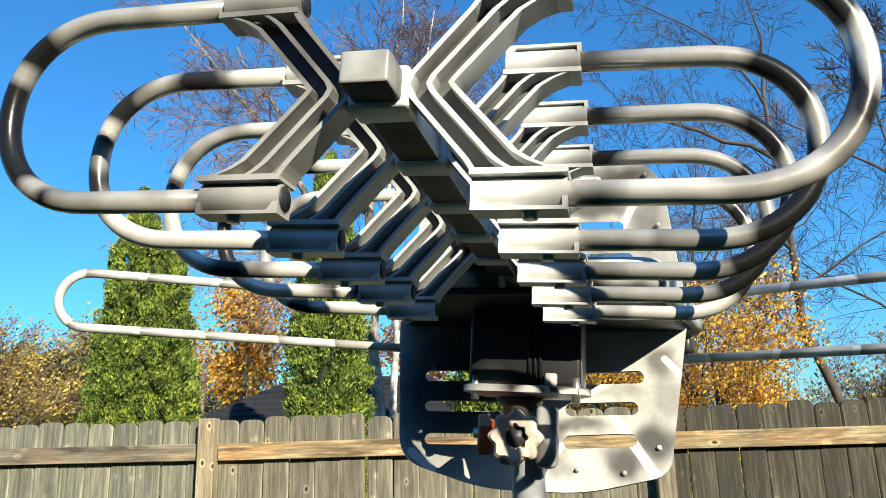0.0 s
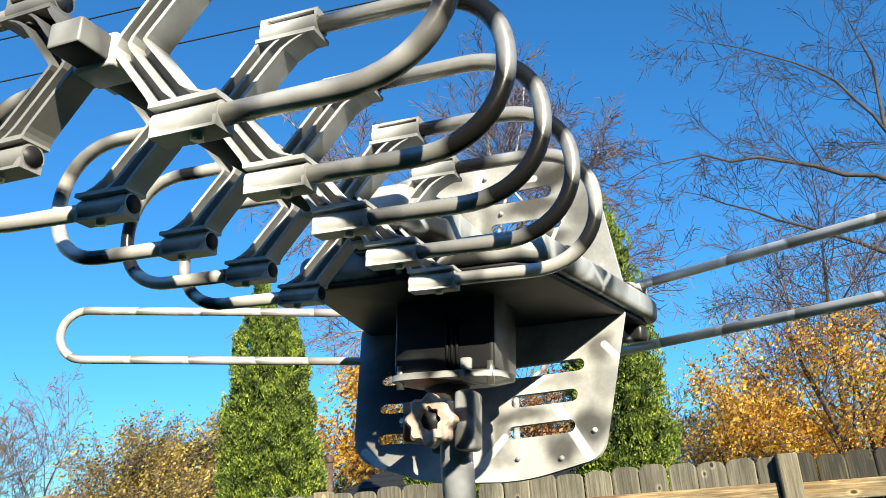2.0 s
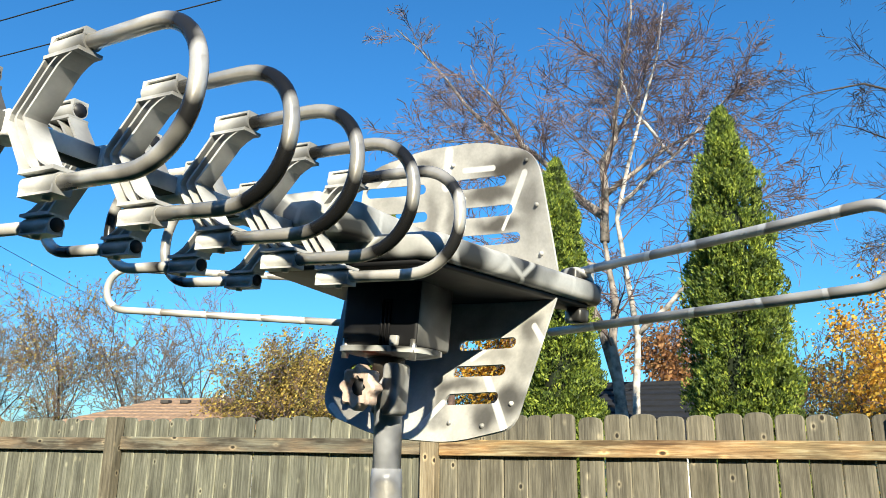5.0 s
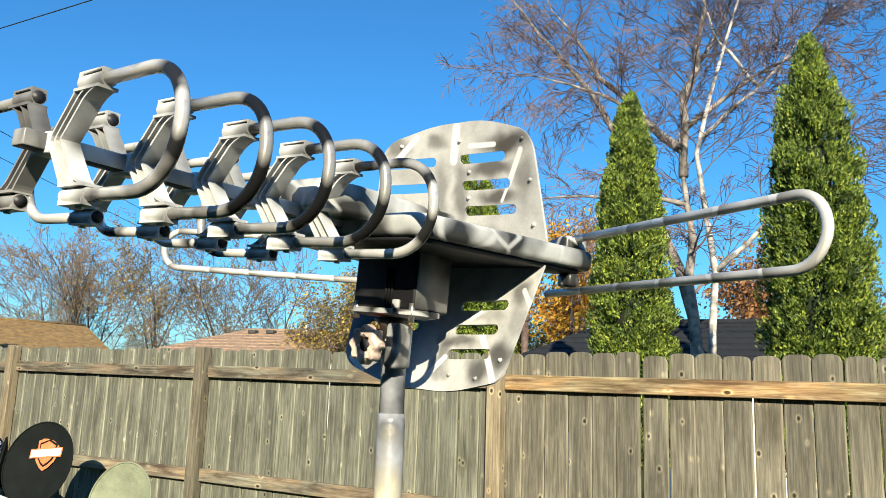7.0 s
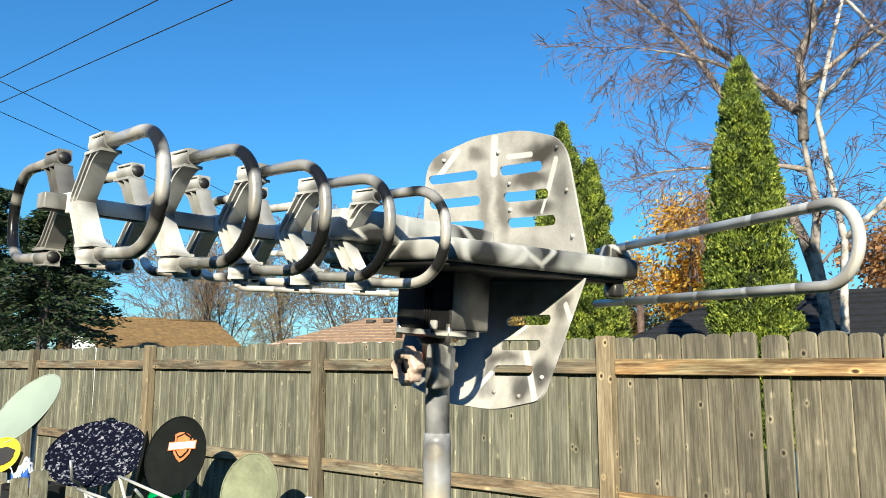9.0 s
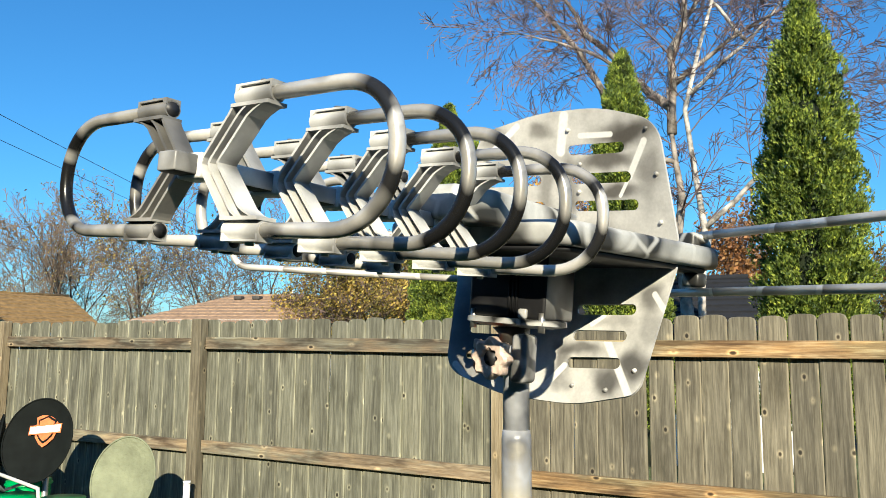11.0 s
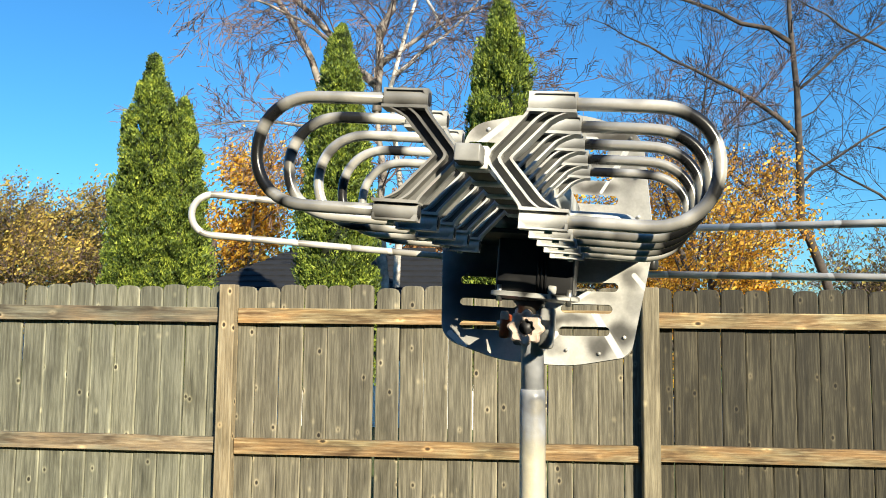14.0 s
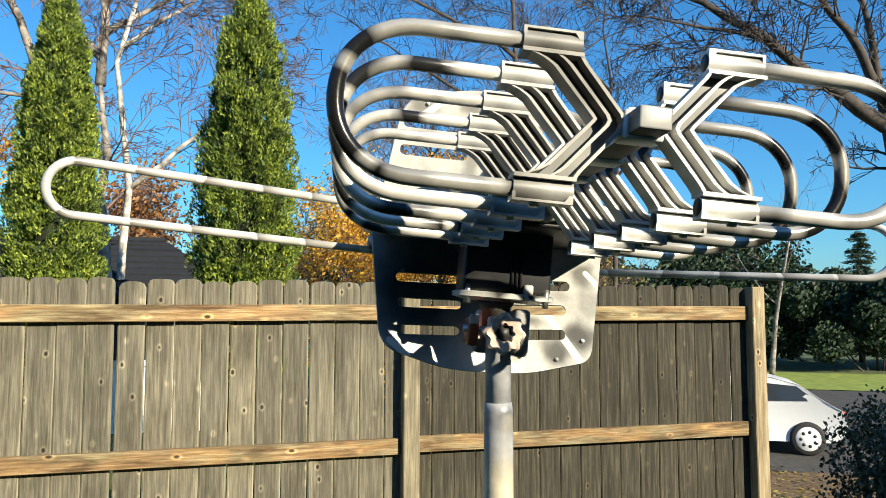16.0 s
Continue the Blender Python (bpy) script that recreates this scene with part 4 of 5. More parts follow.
def arborvitae(at, height, width, seed, label, leader=None):
    """Narrow evergreen of upright sprays, dense and ragged at its outline."""
    rnd = random.Random(seed)
    V, F = [], []

    def cone(cx, cy, h, w, z0, clumps):
        for _ in range(clumps):
            t = rnd.random() ** 1.2
            z = z0 + t * (h - z0)
            prof = min(1.0, 1.08 * (1 - math.exp(-(h - z) / 0.95)))
            a = rnd.uniform(0, 2 * math.pi)
            deep = rnd.random() ** 2.2
            r = (w / 2 - 0.05) * prof * (1 - 0.5 * deep) * rnd.uniform(0.84, 1.12)
            c = Vector((cx + r * math.cos(a), cy + r * math.sin(a), z))
            out = Vector((math.cos(a), math.sin(a), 0))
            size = rnd.uniform(0.06, 0.125) * (0.6 + 0.4 * (1 - t))
            for _ in range(150):
                s_ = Vector((rnd.gauss(0, 1), rnd.gauss(0, 1), rnd.gauss(0, 1))).normalized() * size * rnd.uniform(0.75, 1.1)
                p = c + Vector((s_.x, s_.y, s_.z * 1.5))
                d = (out * rnd.uniform(0.1, 0.9) + Vector((rnd.gauss(0, 0.35), rnd.gauss(0, 0.35), rnd.uniform(0.3, 1.1)))).normalized()
                n = Vector((rnd.gauss(0, 1), rnd.gauss(0, 1), rnd.gauss(0, 0.4))).normalized()
                u = d.cross(n).normalized()
                ln, wd = rnd.uniform(0.019, 0.044), rnd.uniform(0.006, 0.013)
                b = len(V)
                V.extend([tuple(p - d * ln * 0.4 + u * wd), tuple(p + d * ln * 0.75), tuple(p - d * ln * 0.4 - u * wd)])
                F.append((b, b + 1, b + 2))

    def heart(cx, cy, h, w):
        """Added dark inner mass; its colour holds the shade behind the sprays."""
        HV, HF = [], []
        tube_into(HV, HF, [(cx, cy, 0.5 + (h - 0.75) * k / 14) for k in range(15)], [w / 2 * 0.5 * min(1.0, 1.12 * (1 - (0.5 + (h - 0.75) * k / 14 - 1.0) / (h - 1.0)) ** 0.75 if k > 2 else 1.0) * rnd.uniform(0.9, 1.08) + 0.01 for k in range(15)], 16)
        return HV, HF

    cone(0, 0, height, width, 1.0, 950)
    if leader:
        cone(leader[0], leader[1], leader[2], leader[3], 1.0, 430)
    t = root("arborvitae", Matrix.Translation((at[0], at[1], ground_z(*at))), label, "evergreen tree", "arborvitae row")
    part("shade_core", heart(0, 0, height, width), M_CYPRESS_CORE, t)
    part("trunk", tube([(0, 0, -0.1), (0, 0, height * 0.5), (0, 0, height * 0.96)], [0.07, 0.045, 0.01], 8), M_BARK, t)
    tagged(part("crown", (V, F), M_CYPRESS, t, smooth=False), kind="stuff")
    if leader:
        part("side_stem", tube([(0, 0, 0.3), (leader[0], leader[1], 1.2), (leader[0], leader[1], leader[2] * 0.95)], [0.05, 0.04, 0.01], 8), M_BARK, t)
    return t


arborvitae((-1.88, 7.75), 4.74, 0.84, 11, "narrow pointed green arborvitae behind the fence")
arborvitae((-0.14, 7.85), 5.08, 0.99, 12, "tallest narrow green arborvitae behind the fence")
arborvitae((-4.02, 7.9), 4.46, 0.92, 13, "narrow green arborvitae with a second lower leader", (0.36, 0.0, 3.98, 0.78))



def limb(rnd, wood, fine, start, d0, d1, length, radius, spec, steps=10):
    """A main limb that bends from one direction to another, with grown side branches."""
    p, d0, d1 = Vector(start), Vector(d0).normalized(), Vector(d1).normalized()
    pts, rad = [p.copy()], [radius]
    for i in range(steps):
        f = (i + 0.5) / steps
        d = (d0.lerp(d1, f) + Vector((rnd.gauss(0, 0.12), rnd.gauss(0, 0.12), rnd.gauss(0, 0.1)))).normalized()
        p = p + d * length / steps
        pts.append(p.copy())
        rad.append(max(spec["thin"], radius * (1 - 0.9 * (i + 1) / steps)))
    wood.append(([], []))
    tube_into(wood[-1][0], wood[-1][1], pts, rad, 9)
    for k in range(spec["side"]):
        clear = 0.55 if start[2] < 0 else spec["clear"]
        t = clear + (1 - clear) * (k + rnd.random()) / spec["side"]
        i = min(int(t * steps), steps - 1)
        q = pts[i].lerp(pts[i + 1], t * steps - i)
        dd = (pts[i + 1] - pts[i]).normalized()
        out = dd.orthogonal().normalized()
        out.rotate(Matrix.Rotation(rnd.uniform(0, 2 * math.pi), 3, dd))
        a = rnd.uniform(0.6, 1.2)
        nd = dd * math.cos(a) + out * math.sin(a) + Vector((0, 0, spec["lift"]))
        grow(rnd, wood, fine, q, nd, spec["reach"] * rnd.uniform(0.5, 1.15) * (1.1 - 0.5 * t), max(spec["thin"], rad[i] * 0.27), 2, 4, spec)
    return [a.lerp(b, k / 4) for a, b in zip(pts, pts[1:-1]) for k in range(4)]


def limbed_tree(name, at, limbs, seed, bark, label, spec, twigs=None):
    """A bare tree built limb by limb: each has a start, two directions, a length and a radius."""
    rnd = random.Random(seed)
    wood, fine = [], ([], [])
    spine = []
    for start, d0, d1, length, radius in limbs:
        # each limb springs from the nearest point of those built before it
        if spine:
            start = tuple(min(spine, key=lambda p: (p - Vector(start)).length))
        spine += limb(rnd, wood, fine, start, d0, d1, length, radius, spec)
    t = root(name, Matrix.Translation((at[0], at[1], ground_z(*at))), label, "tree")
    for k, w in enumerate(wood):
        part("limb" if k else "trunk", w, bark, t)
    tagged(part("fine_branching", fine, twigs or M_TWIG, t, smooth=False), kind="stuff")
    return t


TALL = dict(wobble=0.08, rise=0.07, thin=0.0045, count=(13, 9, 7, 5), ratio=(0.54, 0.5, 0.48, 0.5), angle=(0.85, 0.75, 0.8, 0.8))
BIRCH = dict(SPEC, wobble=0.085, rise=-0.02, thin=0.0048, count=(0, 0, 9, 6), ratio=(0.5, 0.5, 0.52, 0.5), angle=(0.7, 0.7, 0.75, 0.75), side=16, clear=0.2, lift=0.1, reach=1.8)
limbed_tree("bare_birch", (-1.95, 11.3), [
    ((0, 0, -0.2), (0.0, 0, 1), (-0.06, 0, 1), 5.8, 0.15),
    ((-0.2, 0, 5.3), (0.0, 0.05, 1), (0.12, 0.05, 1), 4.4, 0.075),
    ((-0.2, 0, 5.25), (-0.75, -0.1, 0.65), (-0.35, 0, 1), 3.9, 0.075),
    ((-0.05, 0.05, 2.6), (-0.42, 0.05, 1), (-0.62, 0, 0.85), 8.2, 0.085),
    ((-0.2, 0, 5.6), (0.75, 0.1, 0.6), (0.9, 0, 0.25), 2.6, 0.045),
    ((-0.2, 0, 4.4), (-0.95, -0.1, 0.12), (-0.95, 0, -0.02), 3.2, 0.04),
    ((-0.22, 0, 6.0), (0.35, 0.4, 1), (0.25, 0.2, 1), 3.4, 0.05),
    ((-0.5, 0, 5.8), (-0.6, -0.5, 0.5), (-0.9, -0.1, 0.2), 2.6, 0.04),
], 21, M_BIRCH, "tall bare birch with several pale mottled limbs and fine reddish twigs", BIRCH)
limbed_tree("bare_birch", (-1.99, 11.5), [
    ((0, 0, -0.2), (0.07, 0, 1), (0.2, 0, 1), 9.0, 0.075),
    ((0.28, 0, 3.4), (0.75, -0.05, 0.7), (0.5, 0, 0.9), 3.0, 0.045),
    ((0.58, 0, 5.3), (0.6, 0.1, 0.6), (0.6, 0, 0.7), 2.6, 0.035),
    ((0.75, 0, 6.3), (-0.5, 0.1, 0.8), (-0.3, 0, 0.9), 2.4, 0.03),
], 22, M_BIRCH_WHITE, "slender leaning birch with whitish bark", BIRCH)
bare_tree("yellow_maple", (-6.6, 19.0), 5.4, (0.0, 0), 0.15, 32, M_BARK, "golden yellow maple beyond the garage", leaves=M_YELLOW, leaf_count=9000, leaf_size=0.06, leaf_spread=0.25, leaf_low=1.2, leaf_high=6)
bare_tree("orange_maple", (-2.6, 24.0), 5.2, (0.0, 0), 0.15, 33, M_BARK, "dull orange maple far behind the garage", leaves=M_ORANGE, leaf_count=7000, leaf_size=0.07, leaf_spread=0.3, leaf_low=1.2, leaf_high=6)
BUSHY = dict(wobble=0.12, rise=0.06, count=(9, 8, 6, 4), ratio=(0.75, 0.6, 0.5, 0.5), angle=(0.7, 0.7, 0.8, 0.8))
BUSHY["from"] = (0.08, 0.15, 0.15, 0.1)
bare_tree("yellow_maple", (3.9, 15.5), 7.0, (0.0, 0), 0.14, 31, M_BARK, "maple with thinning golden yellow leaves", leaves=M_YELLOW, leaf_count=32000, leaf_size=0.04, leaf_spread=0.16, leaf_low=1.0, leaf_high=5.4, stems=2, spec=dict(BUSHY, ratio=(0.62, 0.55, 0.5, 0.5)))
for k, (x, y, hgt, n) in enumerate(((-11.2, 20.5, 3.8, 6000), (-13.2, 21.0, 4.0, 8000), (-15.0, 22.5, 4.2, 5500), (-17.3, 23.5, 4.1, 2600), (-9.6, 23.0, 3.7, 5000))):
    bare_tree("russet_oak", (x, y), hgt, (0.0, 0), 0.12, 80 + k, M_BARK, "bushy russet and straw-coloured oak beyond the fence", leaves=M_RUSSET, leaf_count=int(n * 2.1), leaf_size=0.05, leaf_spread=0.17, leaf_low=0.8, leaf_high=6, stems=2, spec=BUSHY)
for k, (x, y, hgt, n) in enumerate(((-28.3, 29.0, 7.2, 500), (-31.6, 27.6, 7.6, 900), (-34.8, 26.1, 7.6, 300), (-38.4, 28.3, 7.2, 200), (-43.5, 29.0, 7.0, 0), (-29.5, 34.0, 7.6, 0))):
    bare_tree("bare_maple", (x, y), hgt, (0.0, 0), 0.12, 90 + k, M_BARK, "bushy bare grey tree over the fence", leaves=M_RUSSET if n else None, leaf_count=n * 3, leaf_size=0.06, stems=2, spec=dict(BUSHY, count=(8, 7, 5, 3), thin=0.0125), twigs=M_TWIG_TAN)
OAK = dict(SPEC, wobble=0.12, rise=0.0, thin=0.0046, count=(0, 0, 9, 6), ratio=(0.5, 0.5, 0.55, 0.5), angle=(0.7, 0.7, 0.85, 0.8), side=12, clear=0.12, lift=0.1, reach=2.1)
limbed_tree("bare_oak", (7.0, 16.0), [
    ((0, 0, -0.2), (-0.24, 0, 1), (0.06, 0, 1), 13.0, 0.13),
    ((-0.65, 0, 4.2), (-0.7, 0, 0.8), (-0.9, 0.1, 0.3), 4.6, 0.055),
    ((-0.9, 0, 6.6), (-0.7, -0.1, 0.7), (-0.9, 0, 0.25), 5.2, 0.055),
    ((-0.9, 0, 8.6), (-0.75, 0.1, 0.7), (-0.95, 0, -0.25), 5.6, 0.055),
    ((-0.9, 0, 9.6), (-0.5, 0, 0.9), (-0.85, 0, 0.15), 5.0, 0.034),
    ((-0.9, 0, 5.6), (0.8, 0, 0.6), (0.7, 0, 0.5), 4.0, 0.034),
    ((-0.9, 0, 7.6), (0.7, -0.2, 0.7), (0.8, 0, 0.3), 4.2, 0.034),
], 41, M_BARK, "tall dark bare oak with long drooping limbs and fine twigs", OAK, M_TWIG_DARK)
limbed_tree("bare_oak", (9.2, 18.0), [
    ((0, 0, -0.2), (0.03, 0, 1), (-0.03, 0, 1), 13.0, 0.09),
    ((0, 0, 4.8), (-0.8, 0, 0.6), (-0.7, 0, 0.5), 4.6, 0.04),
    ((0, 0, 6.4), (0.7, -0.1, 0.7), (0.8, 0, 0.3), 5.0, 0.04),
    ((0, 0, 8.4), (-0.7, 0.1, 0.7), (-0.9, 0, 0.1), 4.8, 0.04),
], 42, M_BARK, "tall dark bare oak with many fine twigs", OAK, M_TWIG_DARK)
limbed_tree("bare_oak", (7.8, 7.55), [
    ((0.0, 0.0, -0.2), (0.0, 0, 1), (-0.12, 0, 1), 7.978, 0.149),
    ((-0.074, 0.0, 4.937), (-0.85, 0, 0.6), (-0.95, 0.1, 0.22), 4.172, 0.104),
    ((-0.186, 0.0, 5.309), (-0.5, -0.1, 0.8), (-0.8, 0, 0.5), 3.129, 0.067),
    ((-1.192, 0.0, 5.458), (-0.9, -0.15, 0.1), (-0.9, -0.1, -0.2), 1.937, 0.03),
    ((-1.937, 0.074, 5.905), (-0.95, 0.1, 0.1), (-0.9, 0, -0.15), 2.235, 0.03),
    ((-0.074, 0.0, 4.713), (0.7, 0.2, 0.6), (0.8, 0, 0.4), 2.607, 0.06),
], 43, M_BARK, "large bare oak with heavy limbs and drooping twigs over the street", dict(OAK, reach=1.25, side=12), M_TWIG_DARK)
for k, (x, y, hgt, n) in enumerate(((0.6, 25.0, 4.6, 5000), (4.2, 26.0, 5.0, 6000), (8.2, 26.5, 5.0, 5000), (12.5, 27.0, 5.0, 3000))):
    bare_tree("russet_oak", (x, y), hgt, (0.0, 0), 0.12, 120 + k, M_BARK, "bushy russet tree far behind the maple", leaves=M_RUSSET, leaf_count=n, leaf_size=0.07, leaf_spread=0.28, leaf_low=0.3, leaf_high=6, stems=3, spec=BUSHY)
bare_tree("bare_oak", (4.6, 20.0), 9.5, (0.0, 0), 0.16, 44, M_BARK, "bare tree with reddish twigs behind the maple", spec=TALL)


def spruce(at, height, width, seed, label, material=None, clear=0.6):
    rnd = random.Random(seed)
    V, F = [], []
    wood = ([], [])
    tube_into(wood[0], wood[1], [(0, 0, -0.2), (0, 0, height * 0.5), (0, 0, height)], [0.16, 0.1, 0.015], 8)
    tiers = int(height * 3.2)
    for k in range(tiers):
        t = k / tiers
        z = clear + t * (height - clear - 0.1)
        for _ in range(9):
            a = rnd.uniform(0, 2 * math.pi)
            ln = width / 2 * (1 - t) ** 0.8 * rnd.uniform(0.65, 1.1) + 0.12
            tip = Vector((ln * math.cos(a), ln * math.sin(a), z - 0.22 * ln + rnd.uniform(-0.1, 0.1)))
            base = Vector((0, 0, z))
            tube_into(wood[0], wood[1], [base, tip], [0.02, 0.006], 4, False)
            for _ in range(90):
                f = rnd.uniform(0.15, 1.05)
                p = base.lerp(tip, f) + Vector((rnd.gauss(0, 0.07), rnd.gauss(0, 0.07), rnd.gauss(-0.03, 0.05)))
                d = Vector((math.cos(a) + rnd.gauss(0, 0.5), math.sin(a) + rnd.gauss(0, 0.5), rnd.gauss(-0.1, 0.3))).normalized()
                u = d.orthogonal().normalized()
                u.rotate(Matrix.Rotation(rnd.uniform(0, 6.28), 3, d))
                s = rnd.uniform(0.045, 0.10)
                b = len(V)
                V.extend([tuple(p - d * s), tuple(p + u * s * 0.3), tuple(p + d * s), tuple(p - u * s * 0.3)])
                F.append((b, b + 1, b + 2, b + 3))
    t = root("spruce", Matrix.Translation((at[0], at[1], ground_z(*at))), label, "conifer")
    part("trunk", wood, M_BARK, t)
    tagged(part("crown", (V, F), material or M_SPRUCE, t, smooth=False), kind="stuff")
    return t


spruce((-17.05, 8.0), 5.4, 3.4, 51, "dark spreading spruce over the fence", clear=2.5)
spruce((-19.95, 10.0), 5.8, 3.0, 52, "dark spreading spruce over the fence", clear=2.6)
spruce((-20.55, 8.2), 6.4, 3.4, 53, "dark spreading spruce over the fence", clear=2.2)
spruce((32.0, 33.0), 7.2, 4.0, 54, "dark spruce across the street")
spruce((30.0, 36.0), 6.8, 4.0, 55, "dark spruce across the street")
spruce((-3.6, 17.5), 3.6, 1.8, 56, "small dull green spruce by the garage")


def hedge(at, size, count, seed, label, material, leaf=0.12, name="shrub"):
    """A rounded, gappy mass of leaves on a few stems."""
    rnd = random.Random(seed)
    blobs = [(Vector((rnd.uniform(-0.5, 0.5) * size[0], rnd.uniform(-0.5, 0.5) * size[1], rnd.uniform(0.25, 0.85) * size[2])), rnd.uniform(0.12, 0.28) * size[2]) for _ in range(26)]
    V, F = [], []
    for _ in range(count):
        c, r = blobs[rnd.randrange(len(blobs))]
        p = c + Vector((rnd.gauss(0, 1), rnd.gauss(0, 1), rnd.gauss(0, 1))).normalized() * r * rnd.uniform(0.6, 1.05)
        n = Vector((rnd.gauss(0, 1), rnd.gauss(0, 1), rnd.gauss(0, 1))).normalized()
        u = n.orthogonal().normalized()
        w = n.cross(u)
        s = leaf * rnd.uniform(0.5, 1.2)
        b = len(V)
        V += [tuple(p + u * s), tuple(p + w * s * 0.55), tuple(p - u * s), tuple(p - w * s * 0.55)]
        F.append((b, b + 1, b + 2, b + 3))
    wood = ([], [])
    for c, r in blobs[:9]:
        tube_into(wood[0], wood[1], [(c.x * 0.3, c.y * 0.3, -0.1), (c.x * 0.7, c.y * 0.7, c.z * 0.6), tuple(c)], [0.05, 0.03, 0.012], 6)
    t = root(name, Matrix.Translation((at[0], at[1], ground_z(*at))), label, "shrub")
    part("branching", wood, M_BARK, t)
    tagged(part("leaves", (V, F), material, t, smooth=False), kind="stuff")
    return t


for k, (x, y, sx, sz) in enumerate(((24, 31, 7, 5.2), (28.5, 28.5, 7, 5.0), (33, 26, 8, 5.5), (19.5, 34, 7, 5.0), (37, 22.5, 8, 5.5), (25.5, 35, 8, 7.0))):
    hedge((x, y), (sx, 3.5, sz), 20000, 60 + k, "tall dark evergreen thicket across the street", M_SPRUCE, 0.14, "thicket")
bare_tree("slender_tree", (20.1, 25.3), 7.5, (0.0, 0), 0.12, 78, M_BIRCH, "slender pale-trunked tree on the far lawn", top=3, spec=dict(TALL, count=(5, 4, 3, 3)))
hedge((4.45, 4.62), (0.85, 0.7, 1.16), 4600, 71, "low shrub with dark reddish-green leaves by the fence's end", M_SHRUB, 0.023)

# ---- houses beyond the fence ----
SHINGLE_GREY = plain("grey_shingles", (0.009, 0.010, 0.014), 0.95, 0, 0.4, 7, 0.4)
SHINGLE_BROWN = plain("brown_shingles", (0.22, 0.138, 0.052), 0.9, 0, 0.35, 6, 0.4)
SHINGLE_TAN = plain("tan_shingles", (0.30, 0.20, 0.125), 0.9, 0, 0.35, 6, 0.4)
SIDING = plain("white_siding", (0.78, 0.78, 0.76), 0.7, 0, 0.06, 4)
GLASS = mat("dark_glass", 0.05)[0]
GLASS.node_tree.nodes["Principled BSDF"].inputs["Base Color"].default_value = (0.03, 0.035, 0.04, 1)


def house(name, centre, length, depth, wall_h, roof_h, turn, roofing, label, courses=9, hip=0.0):
    """Gabled or hipped house: walls, two shingled slopes in courses, fascia, windows."""
    t = root(name, Matrix.Translation((centre[0], centre[1], 0)) @ pose(0, 0, 0, 0, 0, turn), label, "house")
    l, d = length / 2, depth / 2
    part("wall", box((-l, -d, -1.2), (l, d, wall_h)), SIDING, t, smooth=False)
    o = 0.3
    for s in (-1, 1):
        for k in range(courses):
            bm = bmesh.new()
            f0, f1 = k / courses, (k + 1.15) / courses
            f1 = min(f1, 1.0)
            pts = []
            for f, lift in ((f0, 0.035), (f1, 0.005)):
                xx = l + o - hip * f
                yy = (d + o) * (1 - f)
                zz = wall_h - 0.12 + (roof_h + 0.12) * f + lift
                pts += [(-xx, s * yy, zz), (xx, s * yy, zz)]
            vs = [bm.verts.new(p) for p in pts]
            lo = [bm.verts.new((p[0], p[1], p[2] - 0.06)) for p in pts]
            bm.faces.new((vs[0], vs[1], vs[3], vs[2]))
            bm.faces.new((lo[0], lo[1], vs[1], vs[0]))
            bm.faces.new((lo[0], lo[2], lo[3], lo[1]))
            bmesh.ops.recalc_face_normals(bm, faces=bm.faces)
            part("shingle_course", bm, roofing, t, smooth=False)
    if hip:
        for s in (-1, 1):
            z0, z1 = wall_h - 0.1, wall_h + roof_h
            bm = bmesh.new()
            vs = [bm.verts.new(p) for p in ((s * (l + o), -(d + o), z0), (s * (l + o), d + o, z0), (s * (l + o - hip), 0, z1))]
            bm.faces.new(vs)
            part("roof_end", bm, roofing, t, smooth=False)
    if not hip:
        for s in (-1, 1):
            bm = bmesh.new()
            vs = [bm.verts.new(p) for p in ((s * l, -d, wall_h - 0.01), (s * l, d, wall_h - 0.01), (s * l, 0, wall_h + roof_h - 0.05))]
            bm.faces.new(vs)
            part("gable", bm, SIDING, t, smooth=False)
    part("ridge_cap", tube([(-l - o + hip, 0, wall_h + roof_h + 0.01), (l + o - hip, 0, wall_h + roof_h + 0.01)], 0.06, 6), roofing, t)
    for x in (-l * 0.5, l * 0.4):
        w = part("window", box((x - 0.5, -d - 0.05, 0.9), (x + 0.5, -d - 0.01, 1.9)), SIDING, t, smooth=False)
        part("pane", box((x - 0.42, -d - 0.06, 0.98), (x + 0.42, -d - 0.045, 1.82)), GLASS, w, smooth=False)
    return t


garage = house("garage", (-2.6, 13.2), 4.6, 4.0, 1.95, 0.82, 0, SHINGLE_GREY, "low garage with a grey shingled hip roof", hip=1.3)
flue = root("flue_pipe", Matrix.Translation((-5.0, 12.3, 2.0)), "rusty brown flue pipe with a dark cap on the garage roof", "flue pipe")
M_FLUE = plain("rusty_flue", (0.13, 0.085, 0.065), 0.7, 0.2, 0.5, 15)
part("pipe", tube([(0, 0, -2.2), (0, 0, 0.74)], 0.06, 14), M_FLUE, flue)
part("cap", tube([(0, 0, 0.74), (0, 0, 0.76), (0, 0, 0.86), (0, 0, 0.88)], [0.05, 0.085, 0.085, 0.04], 14), M_FLUE, flue)

